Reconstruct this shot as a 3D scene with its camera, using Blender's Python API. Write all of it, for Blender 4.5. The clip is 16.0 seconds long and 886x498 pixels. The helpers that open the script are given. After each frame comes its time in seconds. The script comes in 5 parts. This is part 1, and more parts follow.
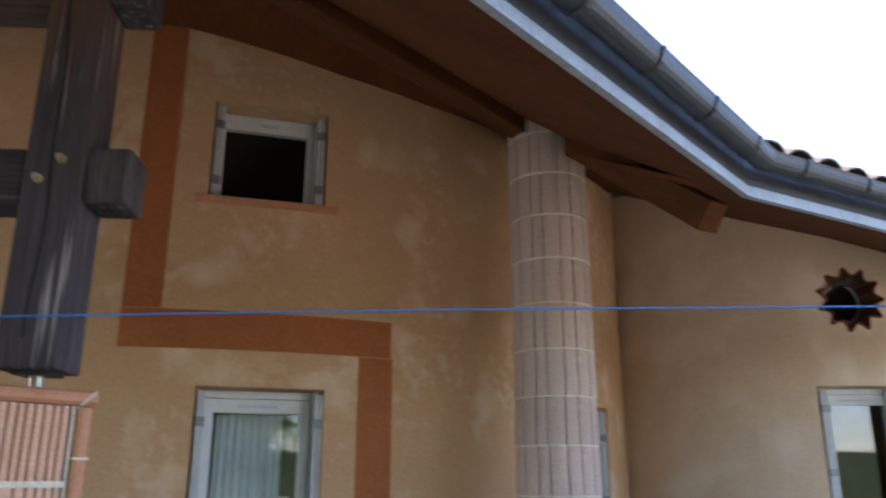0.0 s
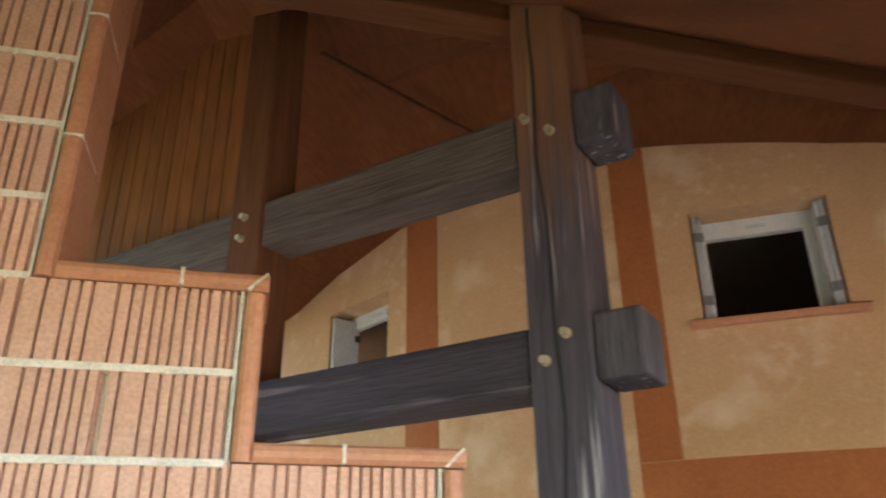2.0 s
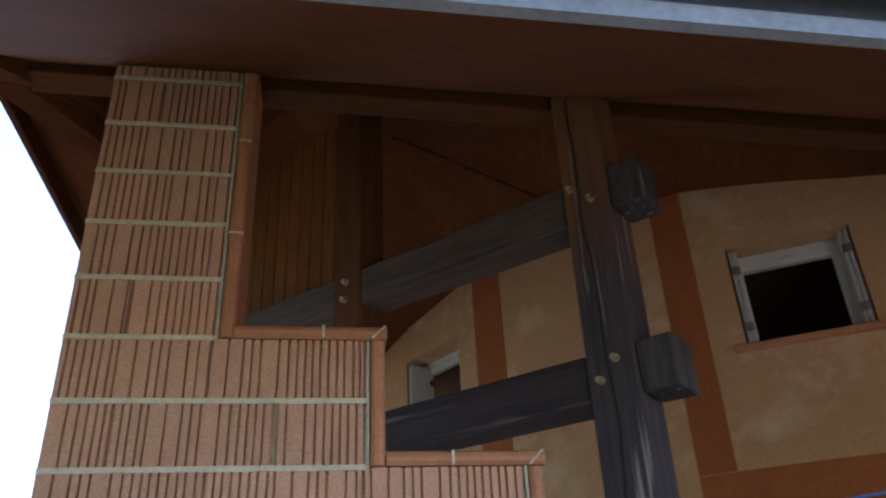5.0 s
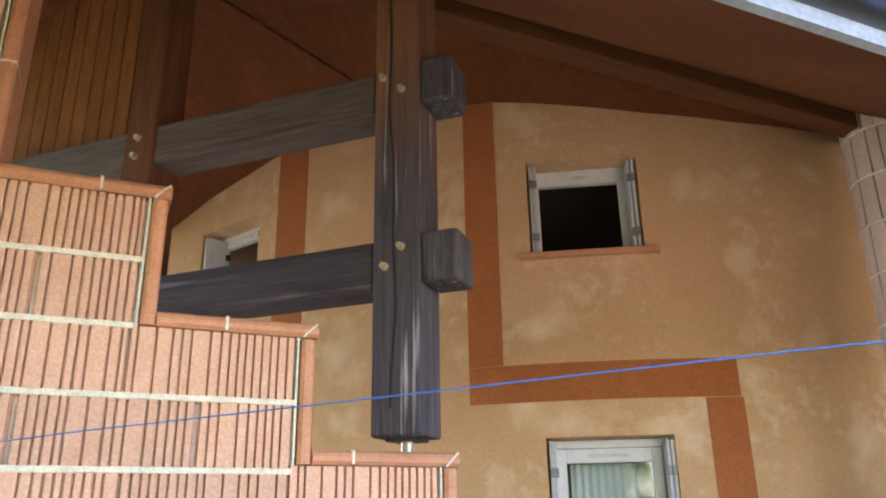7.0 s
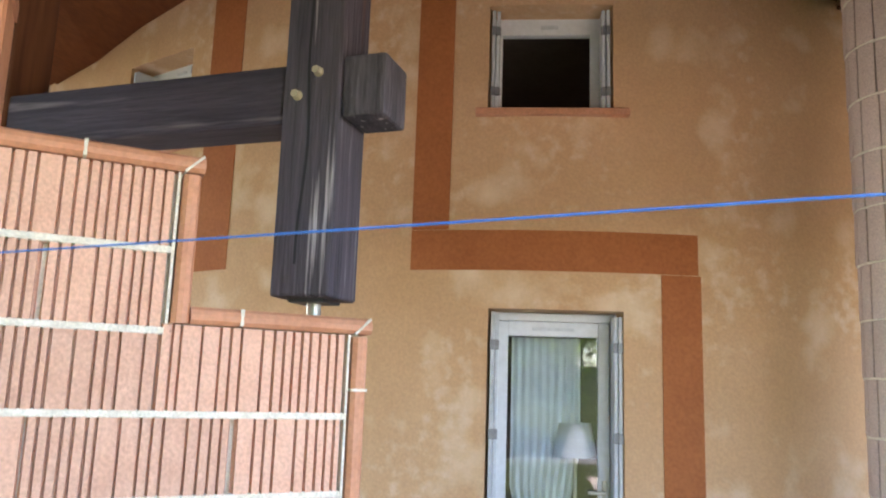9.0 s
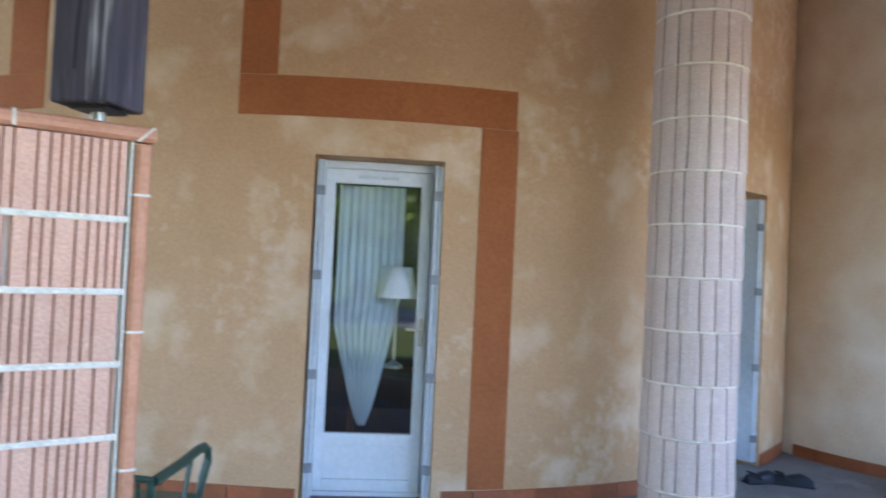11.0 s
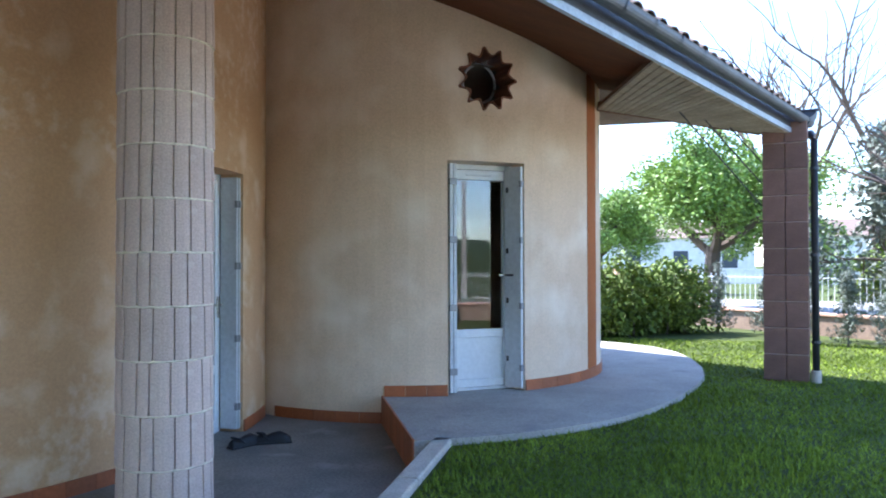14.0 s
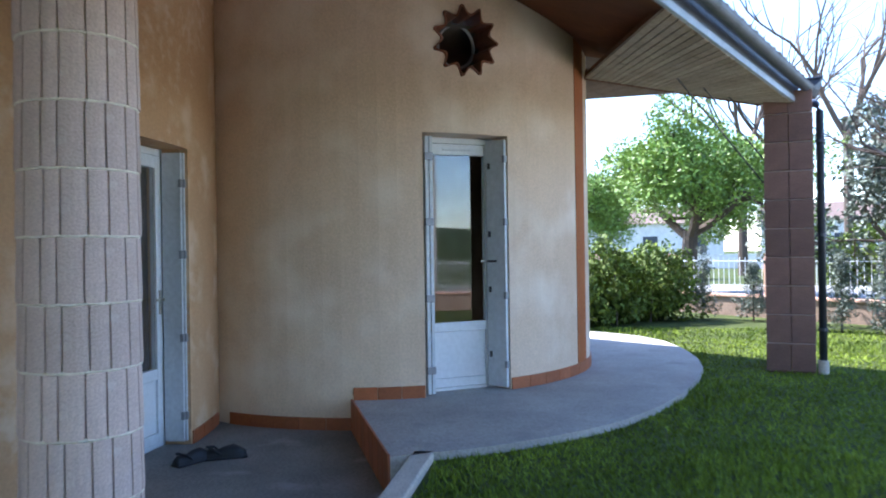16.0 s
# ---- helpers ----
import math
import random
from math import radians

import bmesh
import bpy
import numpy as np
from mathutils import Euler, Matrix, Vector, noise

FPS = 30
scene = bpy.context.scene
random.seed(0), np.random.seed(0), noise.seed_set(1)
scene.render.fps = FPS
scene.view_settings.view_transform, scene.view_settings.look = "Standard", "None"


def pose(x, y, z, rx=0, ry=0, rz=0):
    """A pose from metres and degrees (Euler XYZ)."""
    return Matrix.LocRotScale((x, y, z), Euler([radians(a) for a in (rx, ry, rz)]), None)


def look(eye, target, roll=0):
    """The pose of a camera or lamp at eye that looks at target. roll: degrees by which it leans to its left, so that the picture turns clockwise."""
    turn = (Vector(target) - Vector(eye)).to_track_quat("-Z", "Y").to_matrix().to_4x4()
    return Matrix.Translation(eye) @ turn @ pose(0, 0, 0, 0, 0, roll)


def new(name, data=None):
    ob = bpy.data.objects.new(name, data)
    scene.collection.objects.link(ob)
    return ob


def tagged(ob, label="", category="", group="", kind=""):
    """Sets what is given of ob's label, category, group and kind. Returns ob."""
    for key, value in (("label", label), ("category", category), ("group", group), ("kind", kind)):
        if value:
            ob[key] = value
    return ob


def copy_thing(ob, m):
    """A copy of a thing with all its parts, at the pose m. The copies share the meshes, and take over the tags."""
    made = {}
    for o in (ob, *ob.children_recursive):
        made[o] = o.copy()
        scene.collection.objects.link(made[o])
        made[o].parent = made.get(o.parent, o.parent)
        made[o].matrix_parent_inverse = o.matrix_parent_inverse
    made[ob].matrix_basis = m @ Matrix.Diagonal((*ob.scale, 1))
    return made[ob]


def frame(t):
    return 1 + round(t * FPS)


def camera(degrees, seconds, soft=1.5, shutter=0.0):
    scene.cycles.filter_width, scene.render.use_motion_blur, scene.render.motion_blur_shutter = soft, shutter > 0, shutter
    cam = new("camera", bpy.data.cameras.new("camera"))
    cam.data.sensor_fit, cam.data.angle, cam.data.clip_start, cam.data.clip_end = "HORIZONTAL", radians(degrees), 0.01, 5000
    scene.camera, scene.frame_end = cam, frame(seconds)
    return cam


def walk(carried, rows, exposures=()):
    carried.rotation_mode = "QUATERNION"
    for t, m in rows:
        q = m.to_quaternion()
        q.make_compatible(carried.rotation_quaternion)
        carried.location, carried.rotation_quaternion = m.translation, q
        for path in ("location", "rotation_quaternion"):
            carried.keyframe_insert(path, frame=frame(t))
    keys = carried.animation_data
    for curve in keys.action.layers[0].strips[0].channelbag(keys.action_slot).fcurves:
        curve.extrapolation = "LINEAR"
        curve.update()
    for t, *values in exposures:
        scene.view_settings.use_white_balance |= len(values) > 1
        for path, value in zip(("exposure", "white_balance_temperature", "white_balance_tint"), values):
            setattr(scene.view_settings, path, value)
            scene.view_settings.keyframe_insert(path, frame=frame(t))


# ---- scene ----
cam = camera(59.6, 16.0, soft=1.9, shutter=0.35)

# seconds, x, y, z, yaw, pitch, roll
PATH_ROWS = [
    (0.0, -0.592, -5.285, 1.631, -19.38, 16.27, 0.09),
    (0.5, -0.594, -5.289, 1.635, -9.45, 19.23, -0.68),
    (1.0, -0.615, -5.309, 1.653, -1.83, 21.63, -1.00),
    (1.5, -0.667, -5.033, 1.755, 6.68, 24.66, -1.32),
    (2.0, -0.765, -4.716, 1.962, 15.71, 24.34, -0.71),
    (2.5, -0.991, -4.594, 2.050, 22.23, 23.52, -0.03),
    (3.0, -1.050, -4.656, 2.067, 30.52, 23.38, 0.64),
    (3.2, -1.040, -4.676, 2.067, 34.15, 23.77, 0.91),
    (5.3, -0.630, -5.363, 1.682, 16.80, 27.97, -2.64),
    (5.5, -0.630, -5.363, 1.682, 14.72, 26.22, -2.45),
    (6.0, -0.607, -5.341, 1.678, 10.79, 23.83, -2.25),
    (6.5, -0.581, -5.334, 1.672, 8.01, 21.56, -1.58),
    (7.0, -0.575, -5.322, 1.655, 5.55, 19.53, -0.96),
    (7.5, -0.597, -5.000, 1.727, 3.99, 17.16, -0.43),
    (8.0, -0.513, -4.641, 1.791, 6.00, 15.67, 0.70),
    (8.2, -0.498, -4.661, 1.801, 5.63, 14.40, 0.94),
    (10.3, -0.388, -5.054, 1.508, -1.20, 4.03, 2.39),
    (10.5, -0.348, -5.024, 1.508, -1.71, 3.06, 2.41),
    (11.0, -0.196, -4.987, 1.499, -6.97, 1.38, 2.65),
    (11.5, -0.124, -4.972, 1.496, -15.71, 0.86, 3.14),
    (12.0, -0.106, -5.009, 1.493, -23.90, 0.91, 2.64),
    (12.5, -0.099, -5.036, 1.477, -29.47, 0.69, 2.04),
    (13.0, -0.080, -5.050, 1.461, -34.00, 0.71, 1.11),
    (13.5, -0.070, -5.055, 1.453, -38.91, 0.94, 0.19),
    (14.0, -0.060, -5.063, 1.449, -42.80, 0.97, -0.13),
    (14.5, -0.052, -5.073, 1.417, -44.39, 0.81, -0.34),
    (15.0, -0.041, -5.083, 1.429, -44.40, 0.15, -0.41),
    (15.5, 0.004, -5.057, 1.427, -44.47, 0.09, -0.70),
    (16.0, 0.434, -4.442, 1.419, -45.17, 0.13, -0.86),
]
EXPOSURES = [(0.0, 2.21, 6250, 24), (0.6, 2.98, 6403, 25), (1.6, 2.83, 6925, 23), (2.4, 3.70, 6662, 22), (3.2, 3.57, 6600, 21), (4.6, 2.57, 6633, 22), (5.3, 1.53, 5800, 26), (5.7, 1.74, 5872, 26), (6.2, 2.28, 6637, 25),
             (6.8, 3.17, 6896, 24), (7.5, 3.40, 6848, 24), (8.2, 3.50, 6800, 24), (10.3, 2.95, 6000, 22), (11.4, 2.99, 5641, 18), (12.2, 2.93, 5570, 16), (13.0, 2.60, 5600, 16), (14.5, 2.25, 5575, 15), (16.0, 2.10, 5600, 16)]
walk(cam, [(t, pose(x, y, z, 90 + p, 0, yw) @ pose(0, 0, 0, 0, 0, r)) for t, x, y, z, yw, p, r in PATH_ROWS], EXPOSURES)

# ---- light ----
world = bpy.data.worlds.new("sky")
scene.world = world
world.use_nodes = True
wn = world.node_tree.nodes
sky = wn.new("ShaderNodeTexSky")
sky.sky_type = "NISHITA"
sky.sun_disc = False
sky.sun_elevation = radians(52)
sky.sun_rotation = radians(-9)
sky.air_density, sky.dust_density, sky.ozone_density = 1.0, 0.3, 2.0
wn["Background"].inputs["Strength"].default_value = 0.15
world.node_tree.links.new(sky.outputs[0], wn["Background"].inputs["Color"])
sun_data = bpy.data.lights.new("sun", "SUN")
sun_data.energy, sun_data.angle, sun_data.color = 5.0, radians(0.6), (1.0, 0.94, 0.84)
sun = new("sun", sun_data)
sun.matrix_world = look((-1.5, 9.6, 12.4), (0, 0, 0))


# ---- materials ----
def material(name, base, rough=0.8, metal=0.0, tones=None, scale=6.0, amount=0.5, grain=60.0, bump=0.15, stretch=(1, 1, 1), vary=0.0, island=False, spots=None, specks=None):
    """base colour mixed with a second tone by broad noise, fine grain, and relief."""
    m = bpy.data.materials.new(name)
    m.use_nodes = True
    nt = m.node_tree
    n, l = nt.nodes, nt.links
    b = n["Principled BSDF"]
    b.inputs["Roughness"].default_value, b.inputs["Metallic"].default_value = rough, metal
    tc = n.new("ShaderNodeTexCoord")
    mp = n.new("ShaderNodeMapping")
    mp.inputs["Scale"].default_value = stretch
    l.new(tc.outputs["Object"], mp.inputs["Vector"])
    broad = n.new("ShaderNodeTexNoise")
    broad.inputs["Scale"].default_value, broad.inputs["Detail"].default_value, broad.inputs["Roughness"].default_value = scale, 6, 0.6
    fine = n.new("ShaderNodeTexNoise")
    fine.inputs["Scale"].default_value, fine.inputs["Detail"].default_value = grain, 4
    for x in (broad, fine):
        l.new(mp.outputs[0], x.inputs["Vector"])
    ramp = n.new("ShaderNodeValToRGB")
    ramp.color_ramp.elements[0].position, ramp.color_ramp.elements[1].position = 0.5 - 0.25, 0.5 + 0.25
    second = tones or tuple(c * 0.7 for c in base)
    ramp.color_ramp.elements[0].color, ramp.color_ramp.elements[1].color = (*base, 1), (*second, 1)
    l.new(broad.outputs["Fac"], ramp.inputs[0])
    mix = n.new("ShaderNodeMix")
    mix.data_type, mix.blend_type = "RGBA", "MULTIPLY"
    mix.inputs["Factor"].default_value = amount
    l.new(ramp.outputs[0], mix.inputs[6])
    gr = n.new("ShaderNodeValToRGB")
    gr.color_ramp.elements[0].color, gr.color_ramp.elements[1].color = (0.55, 0.55, 0.55, 1), (1.25, 1.25, 1.25, 1)
    gr.color_ramp.elements[0].position, gr.color_ramp.elements[1].position = 0.3, 0.7
    l.new(fine.outputs["Fac"], gr.inputs[0])
    l.new(gr.outputs[0], mix.inputs[7])
    out = mix.outputs[2]
    if spots:
        sp = n.new("ShaderNodeTexNoise")
        sp.inputs["Scale"].default_value, sp.inputs["Detail"].default_value = spots[1], 8
        l.new(mp.outputs[0], sp.inputs["Vector"])
        sr = n.new("ShaderNodeValToRGB")
        sr.color_ramp.elements[0].position, sr.color_ramp.elements[1].position = spots[2], spots[2] + (spots[3] if len(spots) > 3 else 0.14)
        l.new(sp.outputs["Fac"], sr.inputs[0])
        mx = n.new("ShaderNodeMix")
        mx.data_type = "RGBA"
        l.new(sr.outputs[0], mx.inputs["Factor"])
        l.new(out, mx.inputs[6])
        mx.inputs[7].default_value = (*spots[0], 1)
        out = mx.outputs[2]
    if specks:
        # lime specks gathered in a few broad patches
        fp, bp_ = n.new("ShaderNodeTexNoise"), n.new("ShaderNodeTexNoise")
        fp.inputs["Scale"].default_value, fp.inputs["Detail"].default_value = specks[1], 5
        bp_.inputs["Scale"].default_value, bp_.inputs["Detail"].default_value = 1.1, 2
        mul, sr2, mx2 = n.new("ShaderNodeMath"), n.new("ShaderNodeValToRGB"), n.new("ShaderNodeMix")
        mul.operation, mx2.data_type = "MULTIPLY", "RGBA"
        for x in (fp, bp_):
            l.new(mp.outputs[0], x.inputs["Vector"])
        l.new(fp.outputs["Fac"], mul.inputs[0])
        l.new(bp_.outputs["Fac"], mul.inputs[1])
        sr2.color_ramp.elements[0].position, sr2.color_ramp.elements[1].position = 0.30, 0.46
        sr2.color_ramp.elements[1].color = (0.38, 0.38, 0.38, 1)
        l.new(mul.outputs[0], sr2.inputs[0])
        l.new(sr2.outputs[0], mx2.inputs["Factor"])
        l.new(out, mx2.inputs[6])
        mx2.inputs[7].default_value = (*specks[0], 1)
        out = mx2.outputs[2]
    if vary:
        hsv = n.new("ShaderNodeHueSaturation")
        src = n.new("ShaderNodeNewGeometry") if island else n.new("ShaderNodeObjectInfo")
        mr = n.new("ShaderNodeMapRange")
        mr.inputs["To Min"].default_value, mr.inputs["To Max"].default_value = 1 - vary, 1 + vary
        l.new(src.outputs["Random Per Island" if island else "Random"], mr.inputs["Value"])
        l.new(mr.outputs[0], hsv.inputs["Value"])
        l.new(out, hsv.inputs["Color"])
        out = hsv.outputs[0]
    l.new(out, b.inputs["Base Color"])
    if bump:
        bp = n.new("ShaderNodeBump")
        bp.inputs["Strength"].default_value, bp.inputs["Distance"].default_value = bump, 0.01
        l.new(fine.outputs["Fac"], bp.inputs["Height"])
        l.new(bp.outputs[0], b.inputs["Normal"])
    return m


STUCCO = material("ochre_stucco", (0.60, 0.385, 0.220), 0.92, tones=(0.52, 0.32, 0.168), scale=1.6, amount=0.22, grain=55, bump=0.16, spots=((0.74, 0.585, 0.42), 2.6, 0.54, 0.30), specks=((0.78, 0.66, 0.52), 13.0))
STUCCO_PALE = material("washed_stucco", (0.725, 0.57, 0.425), 0.92, tones=(0.61, 0.465, 0.335), scale=1.3, amount=0.22, grain=55, bump=0.16, spots=((0.81, 0.71, 0.595), 1.7, 0.48, 0.30))
BAND = material("terracotta_paint", (0.42, 0.15, 0.055), 0.85, tones=(0.33, 0.11, 0.04), scale=2.5, amount=0.3, grain=45, bump=0.1)
SKIRT = material("skirting_tile", (0.40, 0.12, 0.04), 0.55, scale=5, amount=0.4, grain=40, bump=0.08, vary=0.15)
BRICK = material("terracotta_block", (0.71, 0.435, 0.31), 0.85, tones=(0.63, 0.35, 0.235), scale=9, amount=0.4, grain=90, bump=0.25, vary=0.10, spots=((0.40, 0.21, 0.13), 60, 0.69, 0.05))
COPING = material("terracotta_coping", (0.60, 0.29, 0.165), 0.6, tones=(0.5, 0.215, 0.11), scale=8, amount=0.35, grain=60, bump=0.1, vary=0.08)
MORTAR = material("lime_mortar", (0.86, 0.80, 0.66), 0.95, scale=14, amount=0.4, grain=120, bump=0.5)
COLUMN = material("column_block", (0.60, 0.475, 0.415), 0.85, tones=(0.50, 0.39, 0.34), scale=5, amount=0.45, grain=110, bump=0.3, vary=0.08, spots=((0.62, 0.54, 0.48), 7, 0.62))
PILLAR = material("pillar_block", (0.22, 0.125, 0.095), 0.85, tones=(0.14, 0.08, 0.065), scale=6, amount=0.5, grain=80, bump=0.25, vary=0.14)
TIMBER = material("weathered_timber", (0.028, 0.023, 0.033), 0.75, tones=(0.095, 0.080, 0.098), scale=22, amount=0.75, grain=120, bump=0.9, stretch=(1, 1, 0.04), spots=((0.42, 0.385, 0.40), 30, 0.585, 0.10))
TIMBER_H = material("weathered_beam", (0.022, 0.017, 0.026), 0.75, tones=(0.062, 0.050, 0.064), scale=14, amount=0.75, grain=110, bump=0.9, stretch=(0.06, 1, 1), spots=((0.20, 0.175, 0.175), 20, 0.63, 0.12))
TIMBER_UP = material("sheltered_beam", (0.085, 0.066, 0.060), 0.75, tones=(0.15, 0.118, 0.105), scale=14, amount=0.7, grain=110, bump=0.7, stretch=(0.06, 1, 1), spots=((0.05, 0.038, 0.036), 12, 0.62, 0.14))
TIMBER_END = material("weathered_beam_end", (0.045, 0.041, 0.050), 0.8, tones=(0.12, 0.108, 0.122), scale=16, amount=0.7, grain=90, bump=1.0, stretch=(1, 1, 0.12), spots=((0.44, 0.41, 0.42), 30, 0.62, 0.10))


def unweathered_top(m, colour, z0, z1):
    """timber keeps its brown stain under the roof, with a ragged edge to the weathered part."""
    nt = m.node_tree
    n, l = nt.nodes, nt.links
    b = n["Principled BSDF"]
    tc, sep, no, ad, mr, mx = (n.new(k) for k in ("ShaderNodeTexCoord", "ShaderNodeSeparateXYZ", "ShaderNodeTexNoise", "ShaderNodeMath", "ShaderNodeMapRange", "ShaderNodeMix"))
    mp = n.new("ShaderNodeMapping")
    mp.inputs["Scale"].default_value = (18, 18, 1.2)
    l.new(tc.outputs["Object"], mp.inputs["Vector"])
    l.new(mp.outputs[0], no.inputs["Vector"])
    no.inputs["Scale"].default_value = 1.0
    l.new(tc.outputs["Object"], sep.inputs[0])
    l.new(sep.outputs["Z"], ad.inputs[0])
    l.new(no.outputs["Fac"], ad.inputs[1])
    l.new(ad.outputs[0], mr.inputs["Value"])
    mr.inputs["From Min"].default_value, mr.inputs["From Max"].default_value = z0 + 0.5, z1 + 0.5
    mr.inputs["To Max"].default_value = 0.85
    mx.data_type = "RGBA"
    l.new(mr.outputs[0], mx.inputs["Factor"])
    l.new(b.inputs["Base Color"].links[0].from_socket, mx.inputs[6])
    mx.inputs[7].default_value = (*colour, 1)
    l.new(mx.outputs[2], b.inputs["Base Color"])


unweathered_top(TIMBER, (0.25, 0.105, 0.042), 3.0, 3.6)
RED_WOOD = material("stained_timber", (0.16, 0.062, 0.026), 0.75, tones=(0.07, 0.028, 0.015), scale=6, amount=0.5, grain=40, bump=0.2, stretch=(1, 1, 0.08))
PURLIN = material("stained_purlin", (0.15, 0.056, 0.022), 0.85, tones=(0.10, 0.038, 0.016), scale=6, amount=0.4, grain=40, bump=0.15, stretch=(0.1, 1, 1))
SOFFIT = material("soffit_panel", (0.175, 0.057, 0.019), 0.85, tones=(0.11, 0.037, 0.014), scale=3, amount=0.4, grain=30, bump=0.08, stretch=(1, 0.25, 1))
BOARD = material("soffit_board", (0.27, 0.105, 0.036), 0.75, tones=(0.17, 0.062, 0.022), scale=5, amount=0.5, grain=30, bump=0.15, stretch=(1, 1, 0.15), vary=0.15, spots=((0.07, 0.025, 0.012), 16, 0.70, 0.04))
BOARD_R = material("porch_board", (0.40, 0.345, 0.27), 0.85, tones=(0.27, 0.225, 0.17), scale=3, amount=0.5, grain=30, bump=0.15, vary=0.16, spots=((0.13, 0.10, 0.075), 6, 0.66, 0.08))
for m_ in (SOFFIT, PURLIN, RED_WOOD, BOARD, BOARD_R, STUCCO, STUCCO_PALE, BAND, TIMBER_UP, TIMBER_END):
    m_.node_tree.nodes["Principled BSDF"].inputs["Specular IOR Level"].default_value = 0.15
ZINC = material("zinc", (0.075, 0.085, 0.105), 0.5, 0.45, scale=8, amount=0.4, grain=50, bump=0.05)
ZINC_LIGHT = material("metal_edge_trim", (0.37, 0.43, 0.50), 0.5, 0.25, scale=8, amount=0.35, grain=50, bump=0.04)
ROOF_TILE = material("roof_tile", (0.16, 0.11, 0.09), 0.85, scale=8, amount=0.5, grain=50, bump=0.3, vary=0.2)
WHITE = material("white_pvc", (0.72, 0.74, 0.76), 0.4, scale=3, amount=0.15, grain=30, bump=0.02, tones=(0.62, 0.64, 0.66))
SHUTTER = material("shutter_paint", (0.60, 0.63, 0.66), 0.5, scale=3, amount=0.25, grain=30, bump=0.05, tones=(0.5, 0.53, 0.56))
HINGE = material("grey_hinge", (0.3, 0.31, 0.33), 0.5, 0.5, scale=10, amount=0.3, grain=60, bump=0.1)
BOLT = material("zinc_plated_bolt", (0.58, 0.50, 0.34), 0.45, 0.4, scale=20, amount=0.3, grain=60, bump=0.1)
IRON = material("dark_iron", (0.06, 0.06, 0.065), 0.5, 0.6, scale=10, amount=0.4, grain=60, bump=0.1)
STEEL = material("steel", (0.5, 0.48, 0.42), 0.4, 0.8, scale=20, amount=0.4, grain=60, bump=0.1)
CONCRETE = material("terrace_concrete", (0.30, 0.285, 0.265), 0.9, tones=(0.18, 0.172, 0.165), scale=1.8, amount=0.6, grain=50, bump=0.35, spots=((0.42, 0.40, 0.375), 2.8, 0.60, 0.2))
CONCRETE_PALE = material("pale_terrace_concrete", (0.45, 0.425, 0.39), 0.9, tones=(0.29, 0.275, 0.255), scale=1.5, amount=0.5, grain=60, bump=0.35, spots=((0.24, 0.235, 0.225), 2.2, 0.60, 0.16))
PILLAR_MORTAR = material("pillar_mortar", (0.42, 0.31, 0.26), 0.95, scale=14, amount=0.5, grain=120, bump=0.5)
CURB = material("curb_concrete", (0.54, 0.49, 0.42), 0.9, scale=5, amount=0.45, grain=70, bump=0.4)
GRASS = material("lawn_soil", (0.075, 0.098, 0.026), 0.95, tones=(0.036, 0.046, 0.016), scale=1.2, amount=0.6, grain=40, bump=0.6)
BLADE = material("grass_blades", (0.26, 0.34, 0.035), 0.8, tones=(0.075, 0.115, 0.014), scale=0.8, amount=0.4, grain=12, bump=0, vary=0.4, island=True)
LEAF = material("tree_leaf", (0.25, 0.35, 0.05), 0.55, tones=(0.13, 0.235, 0.04), scale=1.5, amount=0.4, grain=20, bump=0, vary=0.4, island=True)
WOODS = material("far_woods", (0.035, 0.055, 0.016), 0.9, tones=(0.018, 0.03, 0.01), scale=0.4, amount=0.5, grain=2, bump=0)
BOUNCE_GRAVEL = material("pale_bounce_gravel", (0.60, 0.53, 0.44), 0.95, tones=(0.48, 0.42, 0.35), scale=2, amount=0.4, grain=60, bump=0.4)
HEDGE = material("hedge_leaf", (0.19, 0.25, 0.022), 0.75, tones=(0.055, 0.09, 0.010), scale=2, amount=0.4, grain=20, bump=0, vary=0.45, island=True)
OLIVE = material("olive_leaf", (0.14, 0.165, 0.12), 0.6, tones=(0.09, 0.11, 0.08), scale=2, amount=0.4, grain=20, bump=0, vary=0.4, island=True)
BARK = material("bark", (0.11, 0.08, 0.06), 0.9, scale=8, amount=0.5, grain=40, bump=0.5, stretch=(1, 1, 0.3))
ROAD = material("asphalt", (0.30, 0.30, 0.29), 0.9, scale=3, amount=0.4, grain=60, bump=0.3)
PLASTER_FAR = material("far_plaster", (0.78, 0.76, 0.72), 0.9, scale=2, amount=0.2, grain=20, bump=0.05)
STONE = material("garden_stone", (0.36, 0.25, 0.175), 0.9, tones=(0.24, 0.165, 0.12), scale=6, amount=0.5, grain=40, bump=0.5)
STAR_TILE = material("dark_terracotta", (0.20, 0.072, 0.036), 0.8, tones=(0.12, 0.045, 0.026), scale=8, amount=0.4, grain=50, bump=0.15, vary=0.15)
for m_ in (BLADE, GRASS, CONCRETE, CONCRETE_PALE):
    m_.node_tree.nodes["Principled BSDF"].inputs["Specular IOR Level"].default_value = 0.12
# the dimness of the rooms is put into this dark colour
DARK_ROOM = material("unlit_interior", (0.10, 0.085, 0.07), 0.9, scale=2, amount=0.3, grain=20, bump=0.02)
CURTAIN = material("curtain_voile", (0.72, 0.76, 0.78), 0.8, scale=4, amount=0.2, grain=60, bump=0.05)
LAMPSHADE = material("lamp_shade", (0.85, 0.86, 0.86), 0.7, scale=4, amount=0.1, grain=60, bump=0.02)
CHAIR = material("green_enamel", (0.03, 0.075, 0.05), 0.35, scale=6, amount=0.4, grain=40, bump=0.03)
